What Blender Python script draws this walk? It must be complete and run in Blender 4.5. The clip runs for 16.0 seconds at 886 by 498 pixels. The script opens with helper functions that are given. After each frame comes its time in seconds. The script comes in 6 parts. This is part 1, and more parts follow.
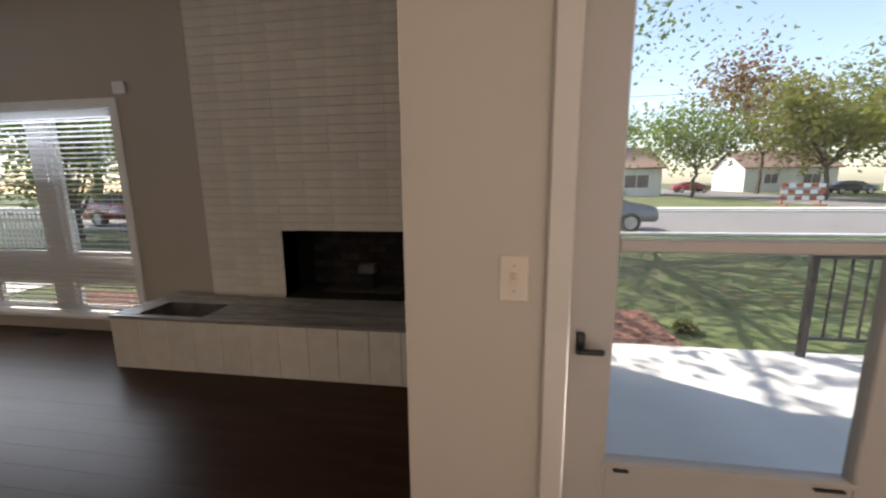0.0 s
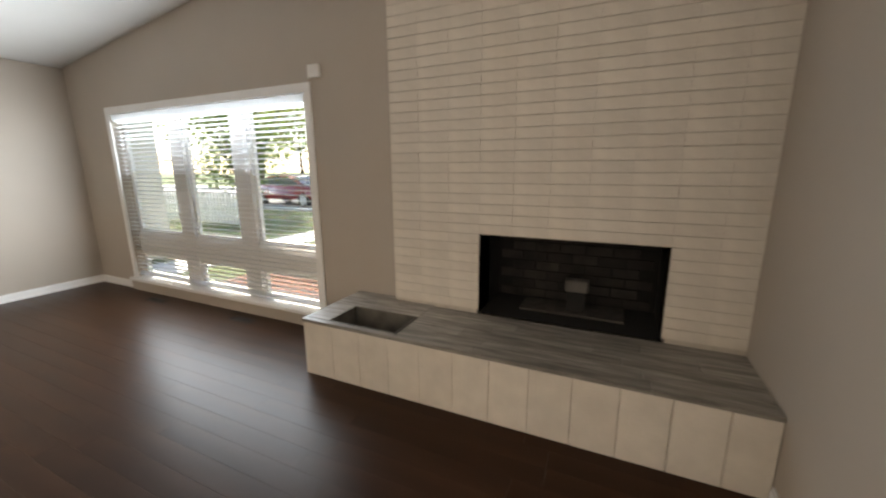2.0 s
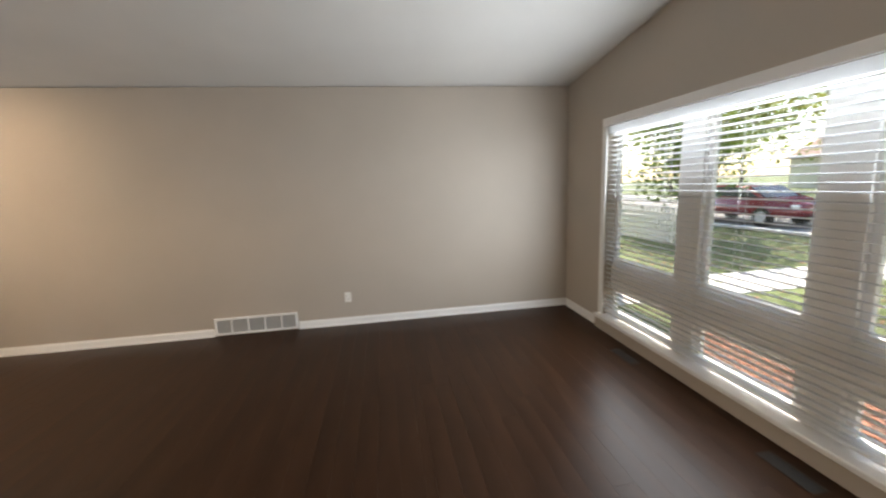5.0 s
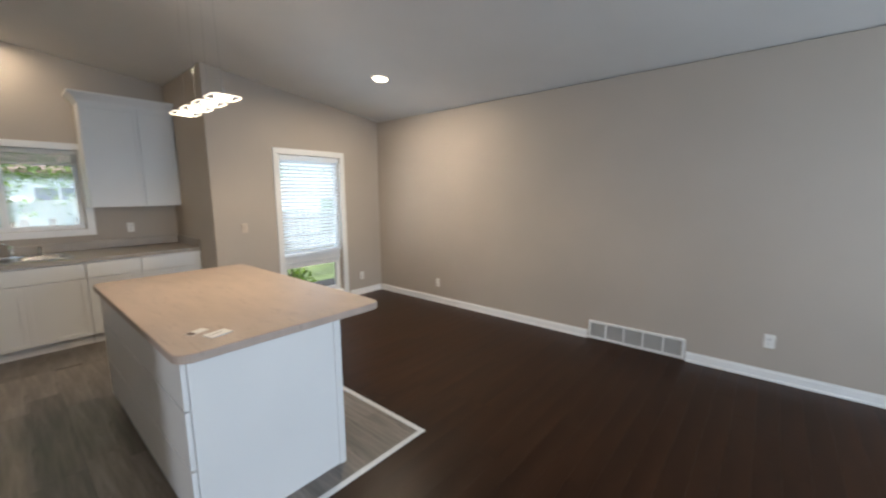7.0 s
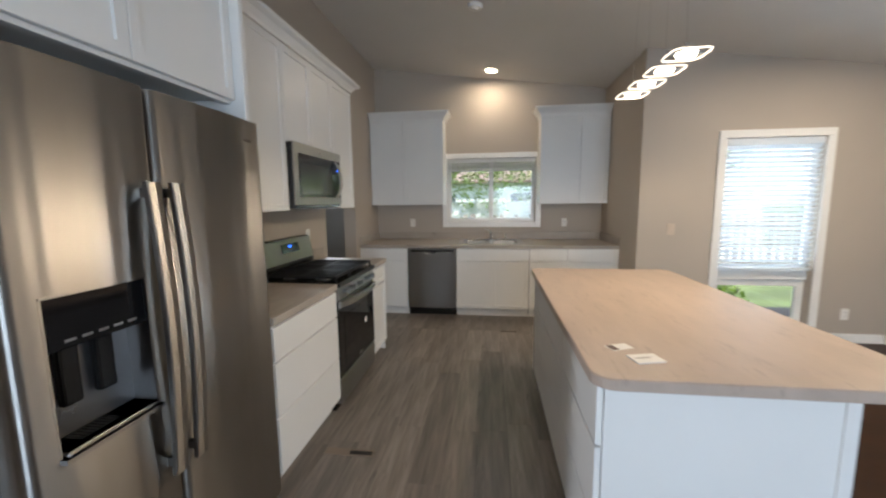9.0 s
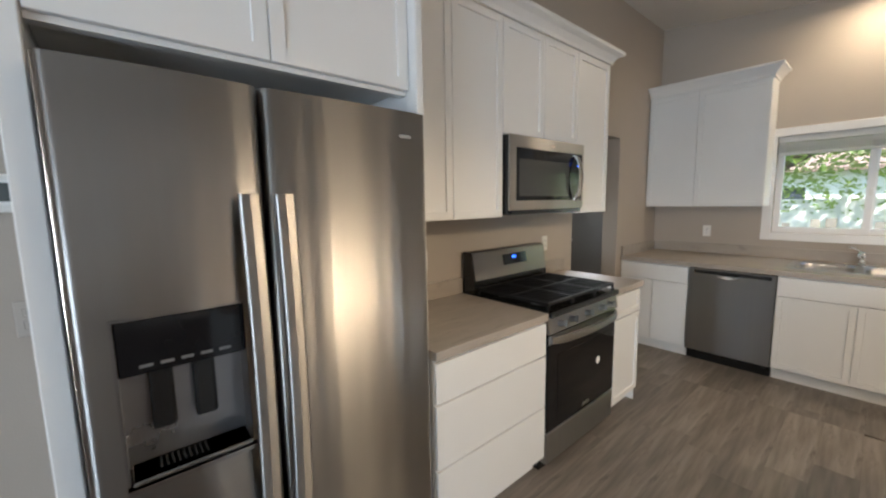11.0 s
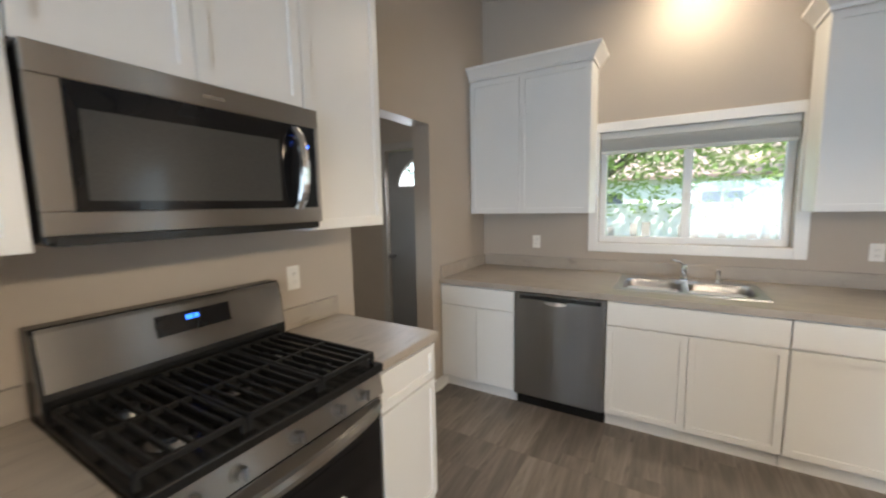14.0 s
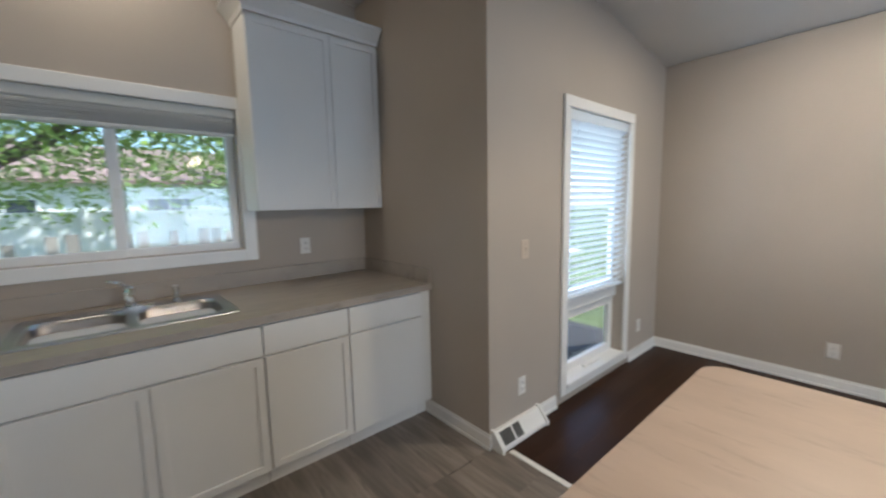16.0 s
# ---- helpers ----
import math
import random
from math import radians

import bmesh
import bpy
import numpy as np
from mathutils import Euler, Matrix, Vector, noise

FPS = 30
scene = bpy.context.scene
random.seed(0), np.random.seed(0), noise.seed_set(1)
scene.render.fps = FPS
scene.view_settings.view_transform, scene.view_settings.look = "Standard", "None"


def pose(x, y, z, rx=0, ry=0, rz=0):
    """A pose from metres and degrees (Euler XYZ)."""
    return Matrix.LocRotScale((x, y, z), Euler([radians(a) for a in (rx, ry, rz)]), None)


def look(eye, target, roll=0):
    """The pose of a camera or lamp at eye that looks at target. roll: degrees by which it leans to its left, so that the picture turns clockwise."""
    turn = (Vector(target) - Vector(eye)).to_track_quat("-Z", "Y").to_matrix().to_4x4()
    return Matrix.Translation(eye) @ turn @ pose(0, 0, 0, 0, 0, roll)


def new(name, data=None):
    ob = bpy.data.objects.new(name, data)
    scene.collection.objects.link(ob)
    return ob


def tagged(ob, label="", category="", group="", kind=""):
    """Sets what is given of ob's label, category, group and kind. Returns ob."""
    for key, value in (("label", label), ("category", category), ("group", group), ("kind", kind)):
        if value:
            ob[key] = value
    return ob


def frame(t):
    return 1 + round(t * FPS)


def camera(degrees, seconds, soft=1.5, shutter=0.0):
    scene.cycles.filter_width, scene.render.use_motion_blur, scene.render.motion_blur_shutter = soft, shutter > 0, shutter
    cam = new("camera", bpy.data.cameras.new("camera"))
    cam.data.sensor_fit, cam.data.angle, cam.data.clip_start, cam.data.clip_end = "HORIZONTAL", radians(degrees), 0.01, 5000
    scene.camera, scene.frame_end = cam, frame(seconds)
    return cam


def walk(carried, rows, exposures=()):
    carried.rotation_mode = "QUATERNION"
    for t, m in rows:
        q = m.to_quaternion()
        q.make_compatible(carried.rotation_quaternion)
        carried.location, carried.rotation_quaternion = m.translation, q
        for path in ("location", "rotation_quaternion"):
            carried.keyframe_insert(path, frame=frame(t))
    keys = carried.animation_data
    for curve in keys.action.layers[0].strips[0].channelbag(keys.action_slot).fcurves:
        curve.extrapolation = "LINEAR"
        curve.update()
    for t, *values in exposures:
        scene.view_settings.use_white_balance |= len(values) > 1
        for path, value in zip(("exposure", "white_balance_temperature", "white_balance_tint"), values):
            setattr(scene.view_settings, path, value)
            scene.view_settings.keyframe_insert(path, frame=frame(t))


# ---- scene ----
cam = camera(98.6, 16.0, soft=2.2, shutter=0.3)
PATH = [
    (0, (-3.723, -0.442, 1.382), (-3.425, -2.39, 1.037), -0.6),
    (0.5, (-3.495, -0.506, 1.431), (-3.129, -2.434, 1.04), -0.9),
    (1, (-3.278, -0.684, 1.439), (-2.799, -2.579, 1.019), -1.1),
    (1.5, (-3.083, -0.841, 1.435), (-2.437, -2.688, 1.022), -0.7),
    (2, (-2.764, -0.905, 1.457), (-1.945, -2.68, 1.035), -0.4),
    (2.5, (-2.502, -0.992, 1.444), (-1.478, -2.66, 1.035), -0.4),
    (3, (-2.186, -1.123, 1.494), (-0.929, -2.618, 1.068), -1.0),
    (5.3, (-0.893, -1.245, 1.578), (1.083, -1.277, 1.258), -1.6),
    (5.5, (-0.847, -1.2, 1.588), (1.123, -1.047, 1.272), -1.0),
    (6, (-0.735, -0.998, 1.603), (1.15, -0.409, 1.288), -0.8),
    (6.5, (-0.67, -0.833, 1.585), (1.048, 0.147, 1.284), -0.5),
    (7, (-0.597, -0.686, 1.545), (0.906, 0.602, 1.256), -0.4),
    (7.5, (-0.481, -0.561, 1.528), (0.598, 1.101, 1.258), -0.7),
    (8, (-0.454, -0.451, 1.517), (0.119, 1.447, 1.253), -0.6),
    (8.5, (-0.498, -0.285, 1.507), (-0.357, 1.691, 1.24), -0.5),
    (9, (-0.526, -0.142, 1.46), (-0.78, 1.827, 1.212), -0.6),
    (9.5, (-0.479, 0.029, 1.48), (-1.123, 1.905, 1.223), -0.8),
    (10, (-0.441, 0.165, 1.481), (-1.519, 1.832, 1.233), -1.0),
    (10.2, (-0.439, 0.239, 1.484), (-1.66, 1.804, 1.238), -0.9),
    (12.3, (-0.588, 1.195, 1.507), (-2.165, 2.397, 1.257), -1.0),
    (12.5, (-0.617, 1.277, 1.507), (-2.19, 2.486, 1.253), -1.1),
    (13, (-0.65, 1.49, 1.511), (-2.175, 2.761, 1.265), -1.2),
    (13.5, (-0.676, 1.735, 1.506), (-1.988, 3.225, 1.264), -1.0),
    (14, (-0.645, 1.989, 1.499), (-1.662, 3.696, 1.27), -1.1),
    (14.5, (-0.607, 2.187, 1.472), (-1.244, 4.07, 1.25), -1.1),
    (15, (-0.619, 2.343, 1.454), (-0.632, 4.332, 1.239), -1.0),
    (15.5, (-0.605, 2.481, 1.429), (0.11, 4.337, 1.217), -1.3),
    (16, (-0.561, 2.641, 1.435), (0.73, 4.15, 1.199), -1.2),
]
EXPOSURE = [(0, 1.1, 7000, 17), (0.5, 1.25, 7300, 15), (1.5, 2.1, 7300, 13), (3, 2.25, 7000, 12), (5.5, 1.75, 7300, 14), (6, 1.7, 6800, 12), (6.5, 1.72, 6050, 10), (8.5, 1.93, 6050, 10), (10, 2.05, 6050, 10), (12.5, 2.5, 6450, 10), (14, 2.5, 6050, 9), (15, 2.32, 6050, 9), (16, 1.65, 5550, 8)]
walk(cam, [(t, look(eye, target, roll)) for t, eye, target, roll in PATH], exposures=EXPOSURE)

# ---- world and light ----
world = bpy.data.worlds.new("sky")
scene.world = world
world.use_nodes = True
_wn = world.node_tree.nodes
_sky = _wn.new("ShaderNodeTexSky")
_sky.sky_type = "NISHITA"
_sky.sun_disc = False
SUN_EL, SUN_AZ = 50.0, 119.0   # degrees; azimuth of the sun clockwise from +y
_sky.sun_elevation, _sky.sun_rotation = radians(SUN_EL), radians(SUN_AZ)
_wn["Background"].inputs[1].default_value = 0.15
world.node_tree.links.new(_sky.outputs[0], _wn["Background"].inputs[0])
sun = new("sun", bpy.data.lights.new("sun", "SUN"))
sun.data.energy, sun.data.angle, sun.data.color = 4.0, radians(0.5), (1.0, 0.95, 0.87)
_d = Vector((math.sin(radians(SUN_AZ)) * math.cos(radians(SUN_EL)), math.cos(radians(SUN_AZ)) * math.cos(radians(SUN_EL)), math.sin(radians(SUN_EL))))
sun.matrix_world = look(_d * 50, (0, 0, 0))


def area(name, eye, target, w, h, power, col):
    l = bpy.data.lights.new(name, "AREA")
    l.shape, l.size, l.size_y, l.energy, l.color = "RECTANGLE", w, h, power, col
    ob = new(name, l)
    ob.matrix_world = look(eye, target)
    return ob


# ---- plan (metres) ----
XV = 3.39       # wall with the return-air grille
XS = -2.22      # stove wall
XP = -3.48      # short wall beside the fireplace
YK = 5.43       # sink wall
YW = 4.065      # wall with the tall back window
XR = 0.985       # return wall between sink wall and tall window
YF = -3.46      # front wall with the wide window
YB = -3.385     # face of the fireplace brick
YD = -1.37      # entry wall with the glazed door
XE = -5.6       # far side of the entry (closed)
YH = 0.30       # start of the kitchen block


def ceil_z(x):
    return 2.64 + 0.1265 * (XV - x)


CAN_SINK, CAN_DINE, PEND = 2.2, 10, 3.4    # lamp powers, watts

# sky light entering by the openings
area("skylight_front", (1.11, YF + 0.004, 1.3), (1.11, 3, 1.7), 2.8, 1.4, 34, (0.74, 0.87, 1.0))
area("skylight_tall", (2.22, YW + 0.24, 1.38), (2.22, 0, 1.7), 0.9, 1.3, 5.5, (0.74, 0.86, 1.0))
area("skylight_door", (-4.3, YD + 0.03, 1.3), (-4.3, 3, 1.0), 0.6, 1.3, 36, (0.95, 0.97, 1.0))
area("skylight_fan", (-2.80, 5.17, 1.80), (-2.80, 3, 1.0), 0.4, 0.18, 2.5, (0.95, 0.97, 1.0))


# ---- materials ----
def mat(name, col, rough=0.5, metal=0.0, var=0.06, scale=6.0, bump=0.0, bscale=80.0, coat=0.0, stretch=(1, 1, 1), spread=0.0, spec=0.5, brushed=0.0, flecks=None):
    m = bpy.data.materials.new(name)
    m.use_nodes = True
    nt = m.node_tree
    n, l = nt.nodes, nt.links
    b = n["Principled BSDF"]
    b.inputs["Roughness"].default_value = rough
    b.inputs["Metallic"].default_value = metal
    b.inputs["Coat Weight"].default_value = coat
    b.inputs["Specular IOR Level"].default_value = spec
    if brushed:
        tg = n.new("ShaderNodeCombineXYZ")
        tg.inputs[2].default_value = 1.0
        l.new(tg.outputs[0], b.inputs["Tangent"])
        b.inputs["Anisotropic"].default_value = brushed
    tc = n.new("ShaderNodeTexCoord")
    mp = n.new("ShaderNodeMapping")
    mp.inputs["Scale"].default_value = stretch
    l.new(tc.outputs["Object"], mp.inputs[0])
    no = n.new("ShaderNodeTexNoise")
    no.inputs["Scale"].default_value, no.inputs["Detail"].default_value = scale, 6
    l.new(mp.outputs[0], no.inputs["Vector"])
    r = n.new("ShaderNodeValToRGB")
    c = Vector(col)
    r.color_ramp.elements[0].position, r.color_ramp.elements[1].position = 0.3, 0.7
    r.color_ramp.elements[0].color = (*(c * (1 - var)), 1)
    r.color_ramp.elements[1].color = (*[min(1, v) for v in c * (1 + var)], 1)
    l.new(no.outputs[0], r.inputs[0])
    out = r.outputs[0]
    if spread:
        oi = n.new("ShaderNodeObjectInfo")
        hs = n.new("ShaderNodeHueSaturation")
        mr = n.new("ShaderNodeMapRange")
        mr.inputs[3].default_value, mr.inputs[4].default_value = 1 - spread, 1 + spread
        l.new(oi.outputs["Random"], mr.inputs[0])
        l.new(mr.outputs[0], hs.inputs["Value"])
        l.new(out, hs.inputs["Color"])
        out = hs.outputs[0]
    if flecks:
        fm, fn, fr_, fx = n.new("ShaderNodeMapping"), n.new("ShaderNodeTexNoise"), n.new("ShaderNodeMapRange"), n.new("ShaderNodeMix")
        fm.inputs["Scale"].default_value = flecks[0]
        fn.inputs["Scale"].default_value, fn.inputs["Detail"].default_value, fn.inputs["Roughness"].default_value = flecks[1], 5, 0.6
        fr_.inputs[1].default_value, fr_.inputs[2].default_value, fr_.inputs[3].default_value, fr_.inputs[4].default_value = 0.56, 0.70, 0.0, flecks[2]
        fx.data_type = "RGBA"
        l.new(tc.outputs["Object"], fm.inputs[0])
        l.new(fm.outputs[0], fn.inputs["Vector"])
        l.new(fn.outputs[0], fr_.inputs[0])
        l.new(fr_.outputs[0], fx.inputs[0])
        l.new(out, fx.inputs[6])
        fx.inputs[7].default_value = (*(c * 0.45), 1)
        out = fx.outputs[2]
    l.new(out, b.inputs["Base Color"])
    n2 = n.new("ShaderNodeTexNoise")
    n2.inputs["Scale"].default_value, n2.inputs["Detail"].default_value = bscale, 4
    l.new(mp.outputs[0], n2.inputs["Vector"])
    if bump:
        bp = n.new("ShaderNodeBump")
        bp.inputs["Strength"].default_value, bp.inputs["Distance"].default_value = bump, 0.004
        l.new(n2.outputs[0], bp.inputs["Height"])
        l.new(bp.outputs[0], b.inputs["Normal"])
    rr = n.new("ShaderNodeMapRange")
    rr.inputs[3].default_value, rr.inputs[4].default_value = max(0.02, rough - (0.015 if brushed else 0.06)), min(1, rough + (0.015 if brushed else 0.06))
    l.new(no.outputs[0], rr.inputs[0])
    l.new(rr.outputs[0], b.inputs["Roughness"])
    return m


def glow(name, col, power):
    m = bpy.data.materials.new(name)
    m.use_nodes = True
    b = m.node_tree.nodes["Principled BSDF"]
    b.inputs["Base Color"].default_value = (*col, 1)
    b.inputs["Emission Color"].default_value = (*col, 1)
    b.inputs["Emission Strength"].default_value = power
    return m


def clear(name, col=(1, 1, 1), rough=0.0, mirror=0.08):
    m = bpy.data.materials.new(name)
    m.use_nodes = True
    nt = m.node_tree
    nt.nodes.remove(nt.nodes["Principled BSDF"])
    tr, gl, mx = nt.nodes.new("ShaderNodeBsdfTransparent"), nt.nodes.new("ShaderNodeBsdfGlossy"), nt.nodes.new("ShaderNodeMixShader")
    lw, pw, ml = nt.nodes.new("ShaderNodeLayerWeight"), nt.nodes.new("ShaderNodeMath"), nt.nodes.new("ShaderNodeMath")
    pw.operation, pw.inputs[1].default_value = "POWER", 4.0
    ml.operation, ml.inputs[1].default_value, ml.inputs[2].default_value = "MULTIPLY_ADD", 0.7, 0.03
    nt.links.new(lw.outputs["Facing"], pw.inputs[0])
    nt.links.new(pw.outputs[0], ml.inputs[0])
    tr.inputs[0].default_value = (*col, 1)
    gl.inputs["Roughness"].default_value = rough
    nt.links.new(ml.outputs[0], mx.inputs[0])
    nt.links.new(tr.outputs[0], mx.inputs[1])
    nt.links.new(gl.outputs[0], mx.inputs[2])
    nt.links.new(mx.outputs[0], nt.nodes["Material Output"].inputs[0])
    return m


WALL = mat("wall_paint", (0.44, 0.385, 0.325), 0.62, var=0.035, scale=1.3, bump=0.12, bscale=160)
CEIL = mat("ceiling_paint", (0.66, 0.64, 0.61), 0.8, var=0.04, scale=1.1, bump=0.25, bscale=120)
TRIM = mat("trim_paint", (0.82, 0.81, 0.79), 0.35, var=0.03, scale=3, bump=0.03)
CAB = mat("cabinet_paint", (0.80, 0.79, 0.77), 0.38, var=0.02, scale=2, bump=0.02)
BRICKW = mat("painted_brick", (0.66, 0.605, 0.53), 0.6, var=0.06, scale=9, bump=0.5, bscale=60, spread=0.04)
GROUT = mat("brick_joint", (0.57, 0.52, 0.45), 0.8, var=0.08, scale=20, bump=0.3)
HTILE = mat("hearth_plank", (0.25, 0.23, 0.205), 0.45, var=0.45, scale=5, bump=0.12, stretch=(0.8, 7, 7), spread=0.25, flecks=((1, 6, 6), 4, 0.8))
SOOT = mat("soot", (0.008, 0.0075, 0.007), 0.85, var=0.5, scale=8, bump=0.5, bscale=30)
DARKWOOD = mat("dark_oak", (0.034, 0.0150, 0.0075), 0.34, var=0.3, scale=1.6, bump=0.012, bscale=14, stretch=(0.7, 3, 3), spread=0.10, spec=0.14)
VINYL = mat("grey_plank", (0.205, 0.175, 0.15), 0.42, var=0.4, scale=3.2, bump=0.06, bscale=40, stretch=(7, 0.6, 7), spread=0.22, flecks=((6, 1, 1), 3.2, 0.7))
SEAM = mat("plank_seam", (0.015, 0.01, 0.008), 0.7)
LAM = mat("counter_laminate", (0.38, 0.335, 0.285), 0.42, var=0.1, scale=4, bump=0.03, stretch=(0.9, 4, 2), bscale=60, flecks=((1, 5, 2), 6, 0.45))
LAMI = mat("island_laminate", (0.46, 0.365, 0.30), 0.4, var=0.085, scale=3.2, bump=0.02, stretch=(3.2, 1.1, 2), bscale=60, flecks=((5, 1, 2), 7, 0.3))
LAMS = mat("stove_laminate", (0.38, 0.335, 0.285), 0.42, var=0.1, scale=4, bump=0.03, stretch=(4, 0.9, 2), bscale=60, flecks=((5, 1, 3), 6, 0.45))
STEEL = mat("brushed_steel", (0.39, 0.375, 0.355), 0.33, metal=1.0, var=0.015, scale=3, stretch=(14, 14, 0.3), brushed=1.0)
STEELD = mat("dark_steel", (0.33, 0.325, 0.32), 0.30, metal=1.0, var=0.02, scale=3, stretch=(14, 14, 0.3), brushed=1.0)
CHROME = mat("chrome", (0.75, 0.75, 0.74), 0.12, metal=1.0, var=0.02)
BLACKG = mat("black_glass", (0.008, 0.008, 0.009), 0.06, var=0.1, spec=0.3)
BLACKM = mat("black_enamel", (0.009, 0.009, 0.009), 0.25, var=0.2)
IRON = mat("cast_iron", (0.010, 0.010, 0.010), 0.55, var=0.3, scale=30, bump=0.2, spec=0.3)
IVORY = mat("ivory_plastic", (0.55, 0.47, 0.38), 0.4, var=0.02)
PLASTIC = mat("white_plastic", (0.78, 0.76, 0.72), 0.35, var=0.02)
SLOT = mat("dark_slot", (0.03, 0.03, 0.03), 0.6)
GREYDOOR = mat("grey_door", (0.30, 0.30, 0.29), 0.45, var=0.05, scale=2)
BLIND = mat("blind_slat", (0.82, 0.82, 0.81), 0.5, var=0.03, scale=5)
_nt = BLIND.node_tree
_tl, _mx = _nt.nodes.new("ShaderNodeBsdfTranslucent"), _nt.nodes.new("ShaderNodeMixShader")
_tl.inputs[0].default_value, _mx.inputs[0].default_value = (0.8, 0.82, 0.84, 1), 0.4
_nt.links.new(_nt.nodes["Principled BSDF"].outputs[0], _mx.inputs[1])
_nt.links.new(_tl.outputs[0], _mx.inputs[2])
_nt.links.new(_mx.outputs[0], _nt.nodes["Material Output"].inputs[0])
GLASS = clear("window_glass", (0.97, 0.985, 0.98))
BULB = glow("lamp_glow", (1.0, 0.80, 0.55), 6)
RINGG = glow("ring_glow", (1.0, 0.84, 0.62), 0.55)


# ---- building blocks ----
ORIGIN = {}


def thing(name, loc, label="", category="", group="", kind=""):
    ob = new(name)
    ob.empty_display_size = 0.1
    ob.location = loc
    ORIGIN[ob.name] = Vector(loc)
    return tagged(ob, label, category, group, kind)


def part(name, bm, material, parent=None, label=""):
    me = bpy.data.meshes.new(name)
    o = ORIGIN.get(parent.name, Vector()) if parent else Vector()
    if o.length:
        bmesh.ops.translate(bm, verts=bm.verts, vec=-o)
    bmesh.ops.recalc_face_normals(bm, faces=bm.faces)
    bm.to_mesh(me)
    bm.free()
    me.materials.append(material)
    ob = new(name, me)
    if parent:
        ob.parent = parent
        ORIGIN[ob.name] = o
    if label:
        ob["label"] = label
    return ob


def setting(name, bm, material, label, category):
    return tagged(part(name, bm, material), label, category, kind="structure")


def box(bm, x0, y0, z0, x1, y1, z1, bevel=0.0, seg=1):
    c = ((x0 + x1) / 2, (y0 + y1) / 2, (z0 + z1) / 2)
    r = bmesh.ops.create_cube(bm, size=1.0, matrix=Matrix.LocRotScale(c, None, (abs(x1 - x0), abs(y1 - y0), abs(z1 - z0))))
    if bevel:
        ed = list({e for v in r["verts"] for e in v.link_edges})
        bmesh.ops.bevel(bm, geom=ed, offset=bevel, segments=seg, affect="EDGES", profile=0.5)
    return bm


def bx(*a, **k):
    return box(bmesh.new(), *a, **k)


def cyl(bm, p, q, r, seg=16, r2=None):
    p, q = Vector(p), Vector(q)
    d = q - p
    m = Matrix.Translation((p + q) / 2) @ d.to_track_quat("Z", "Y").to_matrix().to_4x4()
    bmesh.ops.create_cone(bm, cap_ends=True, segments=seg, radius1=r, radius2=r if r2 is None else r2, depth=d.length, matrix=m)
    return bm


def smooth(ob):
    for p in ob.data.polygons:
        p.use_smooth = True
    return ob


def prism(bm, pts, a0, a1, axis):
    """Extrudes a closed outline of 2D points along an axis ('x': points are (y, z); 'y': (x, z); 'z': (x, y))."""
    def v(p, a):
        return {"x": (a, p[0], p[1]), "y": (p[0], a, p[1]), "z": (p[0], p[1], a)}[axis]
    A = [bm.verts.new(v(p, a0)) for p in pts]
    B = [bm.verts.new(v(p, a1)) for p in pts]
    n = len(pts)
    bm.faces.new(A)
    bm.faces.new(B[::-1])
    for i in range(n):
        bm.faces.new((A[i], B[i], B[(i + 1) % n], A[(i + 1) % n]))
    return bm


def sweep(bm, pts, r, seg=10):
    """A round bar along a line of points."""
    pts = [Vector(p) for p in pts]
    rings = []
    for i, p in enumerate(pts):
        d = (pts[min(i + 1, len(pts) - 1)] - pts[max(i - 1, 0)]).normalized()
        q = d.to_track_quat("Z", "Y")
        rings.append([bm.verts.new(p + q @ Vector((r * math.cos(k * math.tau / seg), r * math.sin(k * math.tau / seg), 0))) for k in range(seg)])
    for a, b in zip(rings, rings[1:]):
        for k in range(seg):
            bm.faces.new((a[k], a[(k + 1) % seg], b[(k + 1) % seg], b[k]))
    bm.faces.new(rings[0][::-1])
    bm.faces.new(rings[-1])
    return bm


def wall_y(bm, y0, y1, x0, x1, holes):
    """A wall that runs along x, from the floor to the sloping ceiling, with holes (xa, xb, za, zb)."""
    xs = sorted({x0, x1, *[h[0] for h in holes], *[h[1] for h in holes]})
    for a, b in zip(xs, xs[1:]):
        spans = sorted((h[2], h[3]) for h in holes if h[0] <= a + 1e-6 and h[1] >= b - 1e-6)
        z = 0.0
        for za, zb in spans:
            if za > z + 1e-4:
                box(bm, a, y0, z, b, y1, za)
            z = zb
        prism(bm, [(a, z), (b, z), (b, ceil_z(b)), (a, ceil_z(a))], y0, y1, "y")
    return bm


def wall_x(bm, x0, x1, y0, y1, holes):
    zc = ceil_z((x0 + x1) / 2)
    ys = sorted({y0, y1, *[h[0] for h in holes], *[h[1] for h in holes]})
    for a, b in zip(ys, ys[1:]):
        spans = sorted((h[2], h[3]) for h in holes if h[0] <= a + 1e-6 and h[1] >= b - 1e-6)
        z = 0.0
        for za, zb in spans:
            if za > z + 1e-4:
                box(bm, x0, a, z, x1, b, za)
            z = zb
        box(bm, x0, a, z, x1, b, zc)
    return bm


